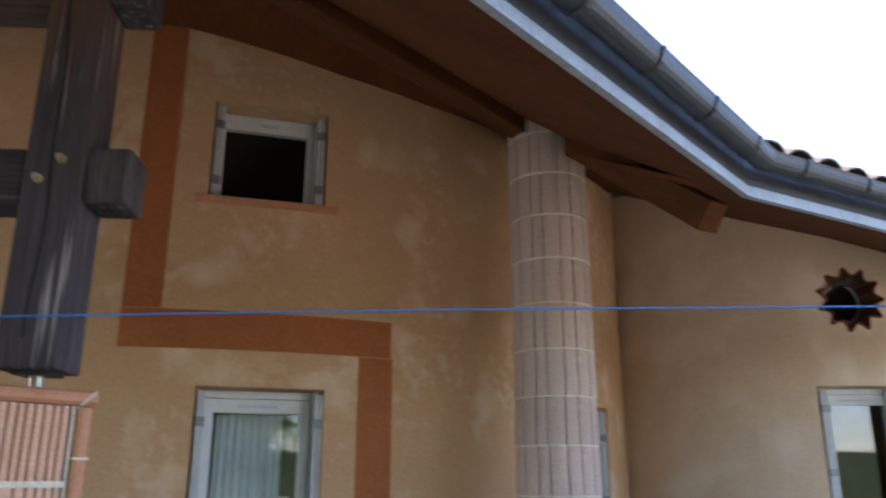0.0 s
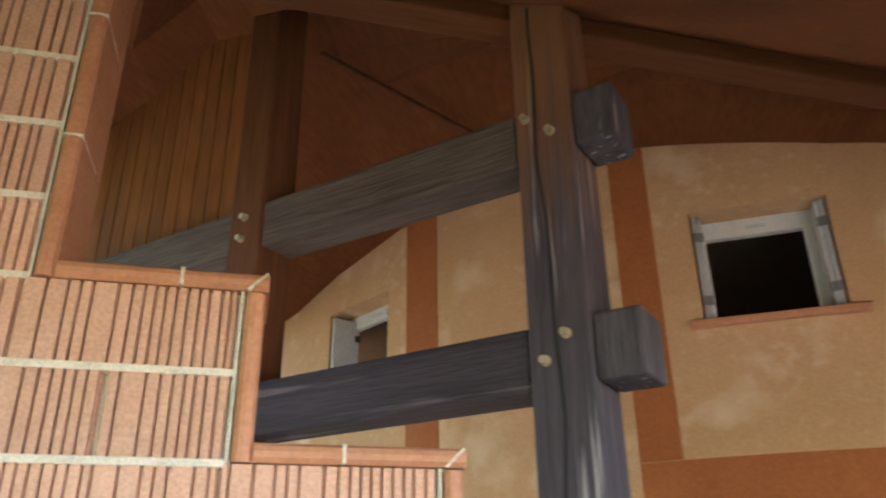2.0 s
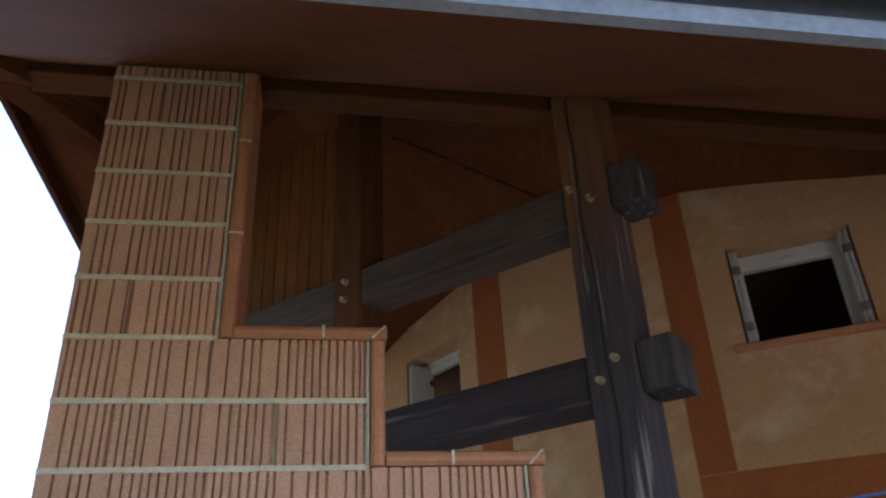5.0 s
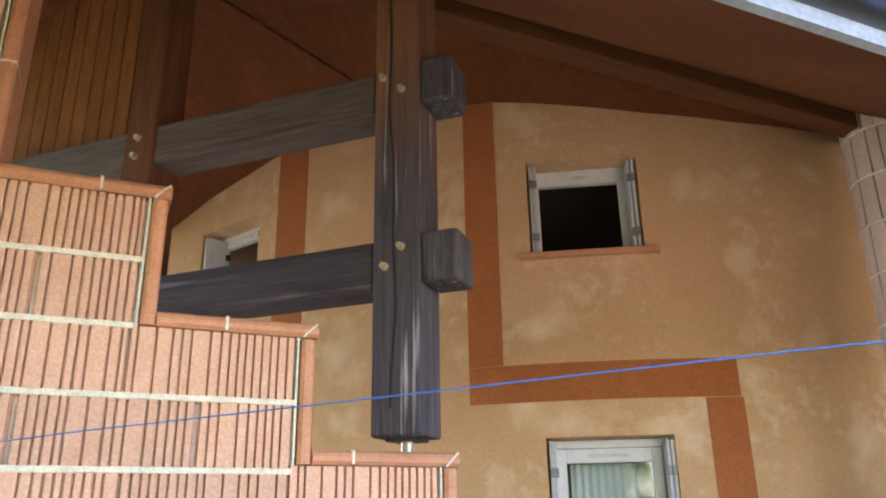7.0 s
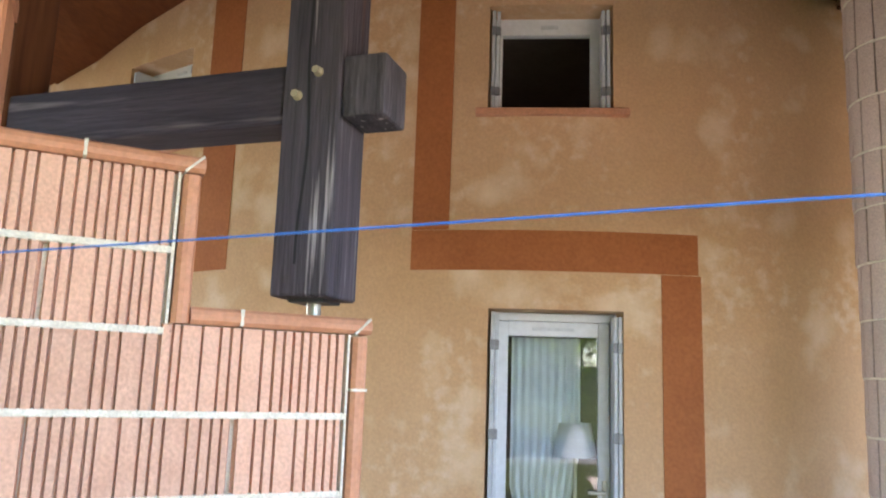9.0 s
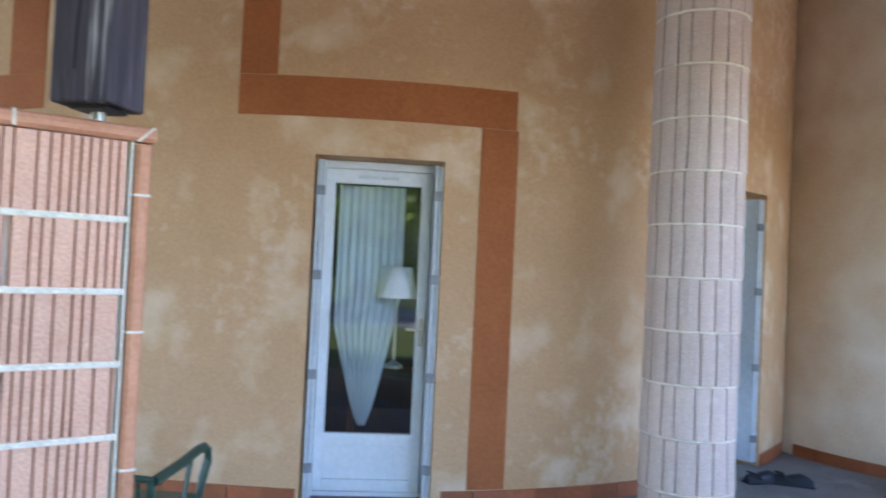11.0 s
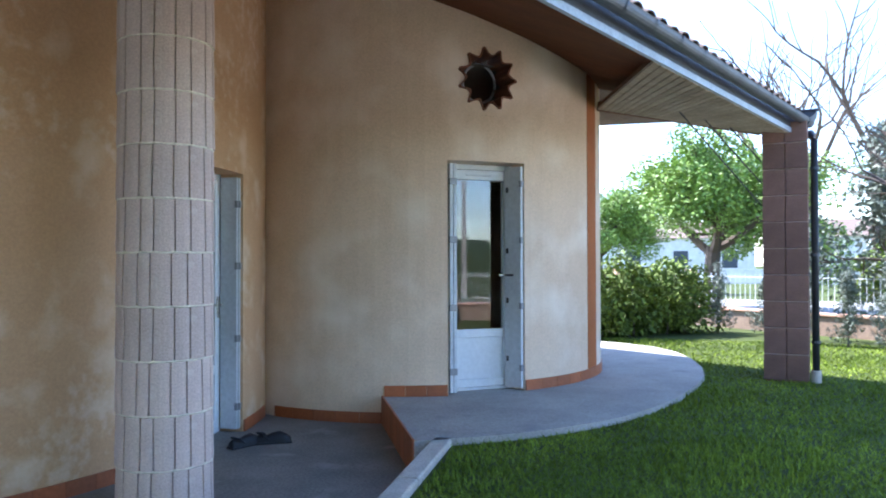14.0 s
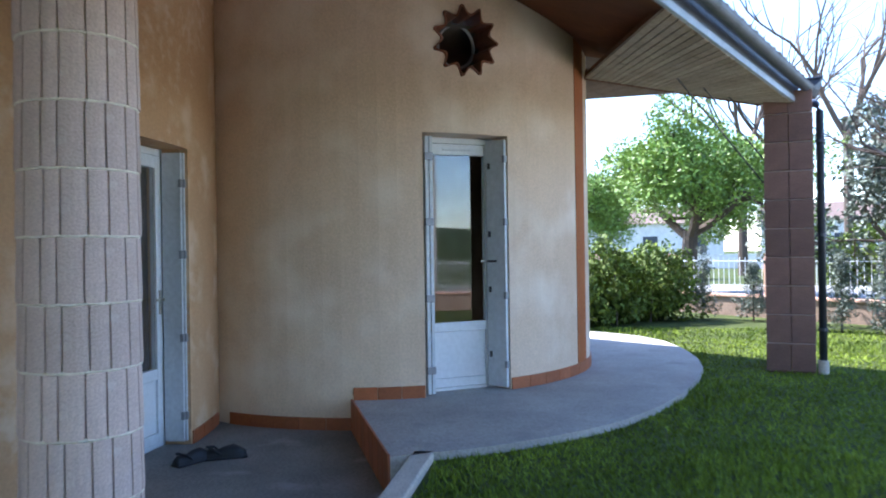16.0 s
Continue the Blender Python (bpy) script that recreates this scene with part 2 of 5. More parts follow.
SHOE = material("black_rubber", (0.012, 0.013, 0.018), 0.6, scale=8, amount=0.4, grain=40, bump=0.1)
ROPE = material("blue_line", (0.03, 0.2, 0.62), 0.5, scale=40, amount=0.3, grain=200, bump=0.3)
PEG_GREEN = material("green_peg", (0.02, 0.3, 0.1), 0.4, scale=20, amount=0.2, grain=90, bump=0.05)
GLASS = bpy.data.materials.new("window_glass")
GLASS.use_nodes = True
_g = GLASS.node_tree.nodes["Principled BSDF"]
_g.inputs["Base Color"].default_value = (0.9, 0.95, 0.95, 1)
_g.inputs["Roughness"].default_value = 0.02
_g.inputs["Transmission Weight"].default_value = 1.0
_g.inputs["IOR"].default_value = 1.55


# ---- building helpers ----
def link(name, bm, mat, parent=None, label="", smooth=False):
    me = bpy.data.meshes.new(name)
    bmesh.ops.recalc_face_normals(bm, faces=bm.faces)
    bm.to_mesh(me)
    bm.free()
    if smooth:
        me.polygons.foreach_set("use_smooth", [True] * len(me.polygons))
    me.materials.append(mat)
    ob = new(name, me)
    if parent:
        ob.parent = parent
    if label:
        ob["label"] = label
    return ob


def part(name, bm, mat, parent, label="", smooth=False):
    return link(name, bm, mat, parent, label, smooth)


def empty(name, m=None):
    ob = new(name)
    if m is not None:
        ob.matrix_basis = m
    return ob


def box(bm, x0, x1, y0, y1, z0, z1, m=None, bevel=0.0):
    vs = [bm.verts.new((x, y, z)) for x in (x0, x1) for y in (y0, y1) for z in (z0, z1)]
    fs = [bm.faces.new([vs[i] for i in q]) for q in ((0, 1, 3, 2), (4, 6, 7, 5), (0, 4, 5, 1), (2, 3, 7, 6), (0, 2, 6, 4), (1, 5, 7, 3))]
    if bevel:
        es = list({e for f in fs for e in f.edges})
        r = bmesh.ops.bevel(bm, geom=es, offset=bevel, segments=2, affect="EDGES", profile=0.5)
        vs = list({v for f in r["faces"] for v in f.verts} | {v for v in vs if v.is_valid})
    if m is not None:
        for v in vs:
            v.co = m @ v.co
    return vs


def boxed(x0, x1, y0, y1, z0, z1, m=None, bevel=0.0):
    bm = bmesh.new()
    box(bm, x0, x1, y0, y1, z0, z1, m, bevel)
    return bm


def tube(bm, pts, r, sides=8, r1=None):
    """a round bar through points, tapering from r to r1."""
    pts = [Vector(p) for p in pts]
    r1 = r if r1 is None else r1
    rings = []
    for i, p in enumerate(pts):
        d = (pts[min(i + 1, len(pts) - 1)] - pts[max(i - 1, 0)]).normalized()
        a = d.cross(Vector((0, 0, 1)) if abs(d.z) < 0.95 else Vector((1, 0, 0))).normalized()
        b = d.cross(a)
        q = r + (r1 - r) * i / max(1, len(pts) - 1)
        rings.append([bm.verts.new(p + q * (math.cos(2 * math.pi * k / sides) * a + math.sin(2 * math.pi * k / sides) * b)) for k in range(sides)])
    for s, t in zip(rings, rings[1:]):
        for k in range(sides):
            bm.faces.new((s[k], s[(k + 1) % sides], t[(k + 1) % sides], t[k]))
    bm.faces.new(rings[0][::-1])
    bm.faces.new(rings[-1])


def from_arrays(name, verts, faces, mat, parent=None):
    me = bpy.data.meshes.new(name)
    me.from_pydata(verts, [], faces)
    me.materials.append(mat)
    ob = new(name, me)
    if parent:
        ob.parent = parent
    return ob


class Round:
    """A round wall: centre and radius in plan; phi is measured from -y towards +x."""
    def __init__(self, cx, cy, r, flat=-9.0):
        """flat: the phi below which the wall runs on straight."""
        self.cx, self.cy, self.r, self.flat = cx, cy, r, flat

    def phi(self, x):
        edge = self.cx + self.r * math.sin(max(self.flat, -1.5))
        if self.flat > -2 and x < edge:
            return self.flat + (x - edge) / (self.r * math.cos(self.flat))
        return math.asin((x - self.cx) / self.r)

    def at(self, phi, z, out=0.0):
        q, f = self.r + out, max(phi, self.flat)
        p = Vector((self.cx + q * math.sin(f), self.cy - q * math.cos(f), z))
        return p + Vector((math.cos(f), math.sin(f), 0)) * (self.r * min(0.0, phi - self.flat))

    def turn(self, phi, z=0.0, out=0.0):
        """pose with x along the wall, y into the wall."""
        p = self.at(phi, z, out)
        return pose(p.x, p.y, p.z, 0, 0, math.degrees(max(phi, self.flat)))

    def shell(self, phis, zs, holes, thick, top):
        """solid wall with square holes (p0, p1, z0, z1); the last height follows top(phi)."""
        cuts = sorted(set(list(phis) + [h[i] for h in holes for i in (0, 1)]))
        hs = sorted(set(list(zs) + [h[i] for h in holes for i in (2, 3)]))
        bm = bmesh.new()
        cache = {}

        def v(i, j, k):
            if (i, j, k) not in cache:
                z = top(cuts[i]) if j == len(hs) else hs[j]
                cache[i, j, k] = bm.verts.new(self.at(cuts[i], z, -thick * k))
            return cache[i, j, k]
        solid = {}
        for i in range(len(cuts) - 1):
            for j in range(len(hs)):
                pm = (cuts[i] + cuts[i + 1]) / 2
                zm = (hs[j] + hs[j + 1]) / 2 if j + 1 < len(hs) else hs[j] + 0.1
                solid[i, j] = not any(a < pm < b and c < zm < d for a, b, c, d in holes)
        for (i, j), s in solid.items():
            if not s:
                continue
            for k in (0, 1):
                bm.faces.new((v(i, j, k), v(i + 1, j, k), v(i + 1, j + 1, k), v(i, j + 1, k)))
            for (di, dj, a, b) in ((-1, 0, (i, j), (i, j + 1)), (1, 0, (i + 1, j), (i + 1, j + 1)), (0, -1, (i, j), (i + 1, j)), (0, 1, (i, j + 1), (i + 1, j + 1))):
                if not solid.get((i + di, j + dj), False):
                    bm.faces.new((v(*a, 0), v(*b, 0), v(*b, 1), v(*a, 1)))
        return bm

    def panel(self, p0, p1, z0, z1, out, thick, steps=12, top=None):
        """a curved slab on the wall."""
        bm = bmesh.new()
        rings = []
        for i in range(steps + 1):
            p = p0 + (p1 - p0) * i / steps
            zt = top(p) if top else z1
            rings.append([bm.verts.new(self.at(p, z, o)) for z, o in ((z0, out), (zt, out), (zt, out - thick), (z0, out - thick))])
        for a, b in zip(rings, rings[1:]):
            for k in range(4):
                bm.faces.new((a[k], b[k], b[(k + 1) % 4], a[(k + 1) % 4]))
        bm.faces.new(rings[0])
        bm.faces.new(rings[-1][::-1])
        return bm


def lerp_table(table, x):
    if x <= table[0][0]:
        return table[0][1]
    for (a, u), (b, w) in zip(table, table[1:]):
        if x <= b:
            return u + (w - u) * (x - a) / (b - a)
    return table[-1][1]


A = Round(0.12, 4.54, 4.70, -0.565)
B = Round(5.90, 1.93, 2.20)
TOP_A = [(-4.6, 4.36), (-3.9, 4.47), (-3.53, 4.61), (-2.97, 4.72), (-2.6, 4.77), (-1.72, 4.74), (-0.7, 4.69), (0.4, 4.49), (1.1, 4.41), (1.92, 4.365), (2.8, 4.45), (3.7, 4.55)]
TOP_B = [(3.7, 4.5), (4.34, 3.98), (4.88, 3.78), (5.5, 3.61), (6.52, 3.45), (7.0, 3.40), (8.1, 3.36)]


def top_a(p):
    x = A.at(p, 0).x
    return lerp_table(TOP_A, x) + (0.03 if x > -3.7 else 0.3)


def top_b(p):
    return lerp_table(TOP_B, B.at(p, 0).x) + 0.03


def span(a, b, n):
    return [a + (b - a) * i / n for i in range(n + 1)]


# ---- walls ----
END_A = A.phi(3.69)
D1 = (A.phi(-0.43), A.phi(0.385), 0.0, 2.168)
W1 = (A.phi(-0.46), A.phi(0.33), 3.43, 4.145)
D2 = (A.phi(2.46), A.phi(3.20), 0.0, 2.21)
W2 = (A.phi(-3.49), A.phi(-2.785), 3.46, 4.262)
wall_main = link("wall_main", A.shell(span(-1.12, END_A + 0.04, 54), [0.0, 1.0, 3.0, 4.3], [D1, W1, D2, W2], 0.32, top_a), STUCCO)
tagged(wall_main, "rounded ochre stucco house wall with pale weathered patches", "wall", kind="structure")
D3 = (B.phi(4.745), B.phi(5.465), 0.234, 2.378)
STAR = (B.phi(4.76), B.phi(5.43), 2.80, 3.48)
wall_tower = link("wall_tower", B.shell(span(-1.62, 4.62, 90), [0.0, 0.234, 2.6], [D3, STAR], 0.32, top_b), STUCCO_PALE)
tagged(wall_tower, "rounded ochre stucco tower wall beside the concrete terrace", "wall", kind="structure")
for w in (wall_main, wall_tower):
    w.data.polygons.foreach_set("use_smooth", [False] * len(w.data.polygons))


def strip(x0, x1, z0, z1, r, top=None):
    ob = link("trim", r.panel(r.phi(x0), r.phi(x1), z0, z1, 0.005, 0.02, 14, top), BAND)
    return tagged(ob, "painted terracotta red band on the stucco wall", "painted band", "wall bands", "structure")


strip(-0.92, -0.685, 2.657, 0, A, top_a)
strip(-0.92, 0.845, 2.402, 2.653, A)
strip(0.615, 0.86, 0.105, 2.398, A)
strip(-2.585, -2.28, 2.702, 0, A, top_a)
strip(-3.4, -2.28, 2.45, 2.698, A)
strip(6.50, 6.77, 0.34, 0, B, top_b)

# ---- floors and ground ----
def slab(name, pts, z, depth, mat):
    bm = bmesh.new()
    f = bm.faces.new([bm.verts.new((x, y, z)) for x, y in pts])
    r = bmesh.ops.extrude_face_region(bm, geom=[f])
    for v in r["geom"]:
        if isinstance(v, bmesh.types.BMVert):
            v.co.z -= depth
    bmesh.ops.triangulate(bm, faces=[f for f in bm.faces if len(f.verts) > 4])
    return link(name, bm, mat)


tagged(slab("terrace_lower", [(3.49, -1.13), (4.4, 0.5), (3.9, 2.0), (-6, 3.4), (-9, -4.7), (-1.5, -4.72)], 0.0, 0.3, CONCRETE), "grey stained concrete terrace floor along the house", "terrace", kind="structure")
EDGE = [(4.28, 0.43), (3.36, -1.08), (3.52, -1.16), (3.78, -1.29), (4.09, -1.41), (4.44, -1.50), (4.74, -1.55), (5.07, -1.57), (5.55, -1.53), (6.18, -1.41), (6.98, -1.15), (7.56, -0.91), (8.15, -0.56), (8.77, -0.08), (9.3, 0.45), (9.62, 1.0), (9.74, 1.6), (9.7, 2.4), (9.4, 3.2), (8.6, 3.9), (4.6, 3.2)]
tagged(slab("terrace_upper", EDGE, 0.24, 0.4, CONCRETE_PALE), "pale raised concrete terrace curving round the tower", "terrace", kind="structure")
ground = slab("ground", [(3.55, -1.2), (4.6, 0.6), (4.6, 160), (200, 160), (200, -160), (-160, -160), (-160, -4.9), (-1.5, -4.9)], 0.19, 0.5, GRASS)
tagged(ground, "green lawn round the house reaching the horizon", "lawn", kind="structure")
bm = bmesh.new()
d = Vector((-1.14, -0.82, 0)).normalized()
c0 = Vector((3.55, -1.07, 0))
for i in range(6):
    a = c0 + d * (i * 1.02)
    m = Matrix.Translation(a) @ pose(0, 0, 0, 0, 0, math.degrees(math.atan2(d.y, d.x)))
    box(bm, 0.004, 1.016, -0.0, 0.13, -0.2, 0.24, m, 0.012)
tagged(link("kerb", bm, CURB), "pale concrete kerb between terrace and lawn", "kerb", kind="structure")


# ---- roof ----
U = Vector((0.864, 0.504, 0))
NRM = Vector((-0.504, 0.864, 0))
CORNER = Vector((1.70, -2.715, 2.8))
EAVE_R = Vector((0.985, 0.173, 0))


def eave(u):
    return CORNER + U * u


def ruled(name, pairs, mat, lift=0.0, thick=0.03, rows=14, bulge=None):
    """a sheet between pairs of low and high points; bulge(place, top) gives the height where it is not straight."""
    bm = bmesh.new()
    height = bulge or (lambda p, top: p.z)
    grid = [[bm.verts.new(Vector((*a.lerp(b, k / rows).xy, lift + height(a.lerp(b, k / rows), b)))) for k in range(rows + 1)] for a, b in pairs]
    fs = []
    for s, t in zip(grid, grid[1:]):
        for k in range(rows):
            fs.append(bm.faces.new((s[k], t[k], t[k + 1], s[k + 1])))
    r = bmesh.ops.extrude_face_region(bm, geom=fs)
    for v in r["geom"]:
        if isinstance(v, bmesh.types.BMVert):
            v.co.z += thick
    return link(name, bm, mat)


def wall_a(x):
    p = A.at(A.phi(x), 0, -0.1)
    return Vector((p.x, p.y, lerp_table(TOP_A, x)))


def wall_b(x):
    p = B.at(B.phi(x), 0, -0.1)
    return Vector((p.x, p.y, lerp_table(TOP_B, x)))


def curve_main(p, top):
    """a plane that climbs from the eave and lies level once it is as high as the wall."""
    return min(2.8 + 0.72 * (p - CORNER).dot(NRM), top.z)


MAIN = [(eave(0.0), wall_a(1.95)), (eave(-0.7), wall_a(1.1)), (eave(-1.4), wall_a(0.4)), (eave(-2.3), wall_a(-0.7)), (eave(-3.1), wall_a(-1.72)),
        (eave(-3.9), wall_a(-2.75)), (eave(-4.4), wall_a(-3.5)), (eave(-4.7), wall_a(-4.05)), (eave(-4.97), wall_a(-4.6))]
RIGHT = [(CORNER, wall_a(1.95)), (CORNER + EAVE_R * 1.03, wall_a(2.8)), (CORNER + EAVE_R * 1.95, wall_a(3.6)), (CORNER + EAVE_R * 2.56, wall_b(4.3)), (CORNER + EAVE_R * 3.18, wall_b(4.93)),
         (CORNER + EAVE_R * 3.80, wall_b(5.5)), (CORNER + EAVE_R * 4.72, wall_b(6.52)), (CORNER + EAVE_R * 5.33, wall_b(7.05)), (CORNER + EAVE_R * 6.05, wall_b(7.9)), (CORNER + EAVE_R * 6.72, Vector((8.6, 4.5, 3.4)))]
tagged(ruled("ceiling_main", MAIN, SOFFIT, bulge=curve_main), "dark reddish-brown stained wooden roof soffit", "soffit", kind="structure")
tagged(ruled("ceiling_porch", RIGHT[:8], SOFFIT), "dark brown stained soffit over the tower wall", "soffit", kind="structure")


def extend(pairs, f):
    return [(a - (b - a).normalized() * 0.05, a + (b - a) * f) for a, b in pairs]


roof_main = tagged(ruled("roof_main", extend(MAIN, 1.0), ROOF_TILE, 0.22, 0.05, 14, curve_main), "brown tiled house roof above the entrance", "roof", kind="structure")
roof_right = tagged(ruled("roof_right", extend(RIGHT, 1.0), ROOF_TILE, 0.2, 0.05, 14), "brown tiled house roof above the tower", "roof", kind="structure")


def along(a, b, prof, name, mat, label, cat):
    """a profile of (out, z) swept from a to b; out points away from the house."""
    dd = (b - a).normalized()
    o = Vector((dd.y, -dd.x, 0)).normalized()
    bm = bmesh.new()
    r0 = [bm.verts.new(a + o * x + Vector((0, 0, z))) for x, z in prof]
    r1 = [bm.verts.new(b + o * x + Vector((0, 0, z))) for x, z in prof]
    n = len(prof)
    for k in range(n):
        bm.faces.new((r0[k], r0[(k + 1) % n], r1[(k + 1) % n], r1[k]))
    bm.faces.new(r0[::-1])
    bm.faces.new(r1)
    return tagged(link(name, bm, mat), label, cat, kind="structure")


RECT = lambda x0, x1, z0, z1: [(x0, z0), (x1, z0), (x1, z1), (x0, z1)]
GUT = [(0.06 + 0.055 + 0.055 * math.cos(t), 0.15 + 0.06 * math.sin(t)) for t in span(math.pi, 2 * math.pi, 10)] + [(0.175, 0.16), (0.165, 0.16)] + \
      [(0.06 + 0.055 + 0.045 * math.cos(t), 0.152 + 0.05 * math.sin(t)) for t in span(2 * math.pi, math.pi, 10)]
EAVES = [(eave(-4.97), CORNER), (CORNER, CORNER + EAVE_R * 6.72)]
for a, b in EAVES:
    along(a, b, RECT(0.0, 0.03, -0.004, 0.045), "trim", ZINC_LIGHT, "pale blue-grey metal trim under the fascia", "eaves trim")
    along(a, b, RECT(0.0, 0.022, 0.047, 0.19), "trim", ZINC, "dark grey fascia board below the roof edge", "fascia")
    dd = (b - a).normalized()
    o = Vector((dd.y, -dd.x, 0))
    g = empty("gutter", Matrix.Translation(a))
    tagged(g, "dark zinc half-round gutter with brackets under the roof edge", "gutter", "gutters", "structure")
    tr = along(a, b, GUT, "channel", ZINC, "", "")
    tr.parent = g
    for k in ("kind", "label", "category"):
        if k in tr:
            del tr[k]
    tr.matrix_parent_inverse = g.matrix_basis.inverted()
    L = (b - a).length
    for i in range(int(L / 0.45)):
        p = a + dd * (0.25 + i * 0.45)
        bm = bmesh.new()
        ang = math.degrees(math.atan2(dd.y, dd.x))
        pts = [p + o * (0.115 + 0.064 * math.cos(t)) + Vector((0, 0, 0.15 + 0.068 * math.sin(t))) for t in span(math.pi, 2 * math.pi + 0.2, 8)]
        for q, w in zip(pts, pts[1:]):
            vs = [bm.verts.new(c + dd * s) for c, s in ((q, -0.014), (w, -0.014), (w, 0.014), (q, 0.014))]
            bm.faces.new(vs)
        br = part("bracket", bm, ZINC, g)
        br.matrix_parent_inverse = g.matrix_basis.inverted()


END = EAVES[1][1]
cap = tagged(empty("gutter_end", Matrix.Translation(END) @ pose(0, 0, 0, 0, 0, math.degrees(math.atan2(EAVE_R.y, EAVE_R.x)))), "dark zinc flared hopper at the end of the gutter", "gutter end", kind="structure")
bm = bmesh.new()
rings = []
for x, half, z0, z1 in ((-0.06, 0.062, 0.085, 0.17), (0.0, 0.075, 0.075, 0.19), (0.06, 0.085, 0.07, 0.22), (0.11, 0.10, 0.085, 0.27), (0.125, 0.102, 0.10, 0.285)):
    rings.append([bm.verts.new((x, -0.115 + y, z)) for y, z in ((-half, z1), (-half * 0.9, (z0 + z1) / 2), (-half * 0.5, z0), (half * 0.5, z0), (half * 0.9, (z0 + z1) / 2), (half, z1))])
for a, b in zip(rings, rings[1:]):
    for k in range(5):
        bm.faces.new((a[k], a[k + 1], b[k + 1], b[k]))
bm.faces.new(rings[0])
bm.faces.new(rings[-1][::-1])
part("hopper", bm, ZINC, cap)
part("rim", boxed(0.105, 0.135, -0.225, -0.005, 0.262, 0.284, None, 0.004), ZINC, cap)

# upper roof that closes the house behind the eaves
bm = bmesh.new()
low = [b + Vector((0, 0, 0.2)) for a, b in RIGHT[::-1]] + [b + Vector((0, 0, 0.22)) for a, b in MAIN]
lo = [bm.verts.new(p) for p in low]
hi = [bm.verts.new((p.x * 0.5 + 0.8, p.y + 5.5, 6.2)) for p in low]
for k in range(len(lo) - 1):
    bm.faces.new((lo[k], lo[k + 1], hi[k + 1], hi[k]))
tagged(link("roof_upper", bm, ROOF_TILE), "brown tiled upper house roof", "roof", kind="structure")
side = A.at(-1.125, 0.0)
wl = link("wall_side", boxed(-6.0, 0.0, 0.0, 0.3, 0.0, 4.66), STUCCO)
wl.matrix_basis = pose(side.x, side.y, 0, 0, 0, math.degrees(A.flat))
tagged(wl, "ochre stucco house wall behind the timber frame", "wall", kind="structure")

# ---- roof timbers, boards and tiles ----


def beam_between(a, b, w, h, mat, name, label="", bevel=0.008):
    d = b - a
    L = d.length
    q = d.to_track_quat("X", "Z").to_matrix().to_4x4()
    bm = boxed(0, L, -w / 2, w / 2, -h / 2, h / 2, None, bevel)
    ob = link(name, bm, mat)
    ob.matrix_basis = Matrix.Translation(a) @ q
    return ob


tagged(beam_between(Vector((-1.05, -2.40, 4.0)) - U * 4.0, Vector((1.80, -0.62, 4.0)), 0.14, 0.18, PURLIN, "purlin"), "dark stained purlin under the roof soffit", "roof beam")
tagged(beam_between(Vector((1.78, -0.30, 4.33)), Vector((2.03, -2.12, 2.93)), 0.13, 0.17, PURLIN, "valley_rafter"), "dark brown valley rafter resting on the column", "roof beam")
# level soffit out to the gable side, closed by a barge board
SIDE_A, SIDE_B = Vector((-3.427, -3.785, 4.428)), Vector((-6.30, 1.14, 4.36))
tagged(ruled("ceiling_side", [(SIDE_A, wall_a(-4.6) + U * 0.1), (SIDE_B, wall_a(-4.6))], SOFFIT, 0.02), "dark stained soffit at the gable side", "soffit", kind="structure")
LOW_END, TOP_END = MAIN[-1]
verge = []
for k in range(9):
    q = LOW_END.lerp(TOP_END, k / 8)
    verge.append((LOW_END.lerp(SIDE_A, k / 8), Vector((*q.xy, curve_main(q, TOP_END)))))
tagged(ruled("ceiling_verge", verge, SOFFIT, 0.004, rows=4), "dark stained sloping soffit at the roof verge", "soffit", kind="structure")
tagged(beam_between(SIDE_A, SIDE_B, 0.04, 0.22, RED_WOOD, "barge_board"), "dark brown barge board along the gable side", "barge board")
tagged(beam_between(Vector((-2.31, -1.62, 4.68)), Vector((-1.39, -0.06, 4.68)), 0.02, 0.03, RED_WOOD, "cover_strip"), "thin dark red strip covering a joint of the soffit", "cover strip")
# boards under the porch end, from the eave to its open back edge
BACK_A, BACK_B = Vector((6.78, -0.12, 3.10)), Vector((8.12, -1.28, 2.84))


def porch_line(f):
    return CORNER + EAVE_R * (2.85 + 3.87 * f) + Vector((0, 0, 0.012)), BACK_A.lerp(BACK_B, f)


tagged(ruled("ceiling_porch_end", [tuple(p + Vector((0, 0, 0.004)) for p in porch_line(k / 6)) for k in range(7)], RED_WOOD, rows=4), "dark backing of the boarded porch soffit", "soffit", kind="structure")
porch = tagged(empty("porch_boarding"), "pale weathered boards under the porch roof", "soffit boards", kind="structure")
for i in range(30):
    bm = bmesh.new()
    (a0, b0), (a1, b1) = porch_line(i / 30), porch_line((i + 0.82) / 30)
    quad = [q + Vector((0, 0, -0.022)) for q in (a0, a1, b1, b0)]
    lo = [bm.verts.new(q) for q in quad]
    hi = [bm.verts.new(q + Vector((0, 0, 0.02))) for q in quad]
    bm.faces.new(lo)
    for k in range(4):
        bm.faces.new((lo[k], lo[(k + 1) % 4], hi[(k + 1) % 4], hi[k]))
    part("board", bm, BOARD_R, porch)
tagged(beam_between(BACK_A + Vector((0, 0, 0.02)), BACK_B + Vector((0, 0, 0.02)), 0.04, 0.10, RED_WOOD, "barge_board"), "dark brown barge board closing the porch roof", "barge board")


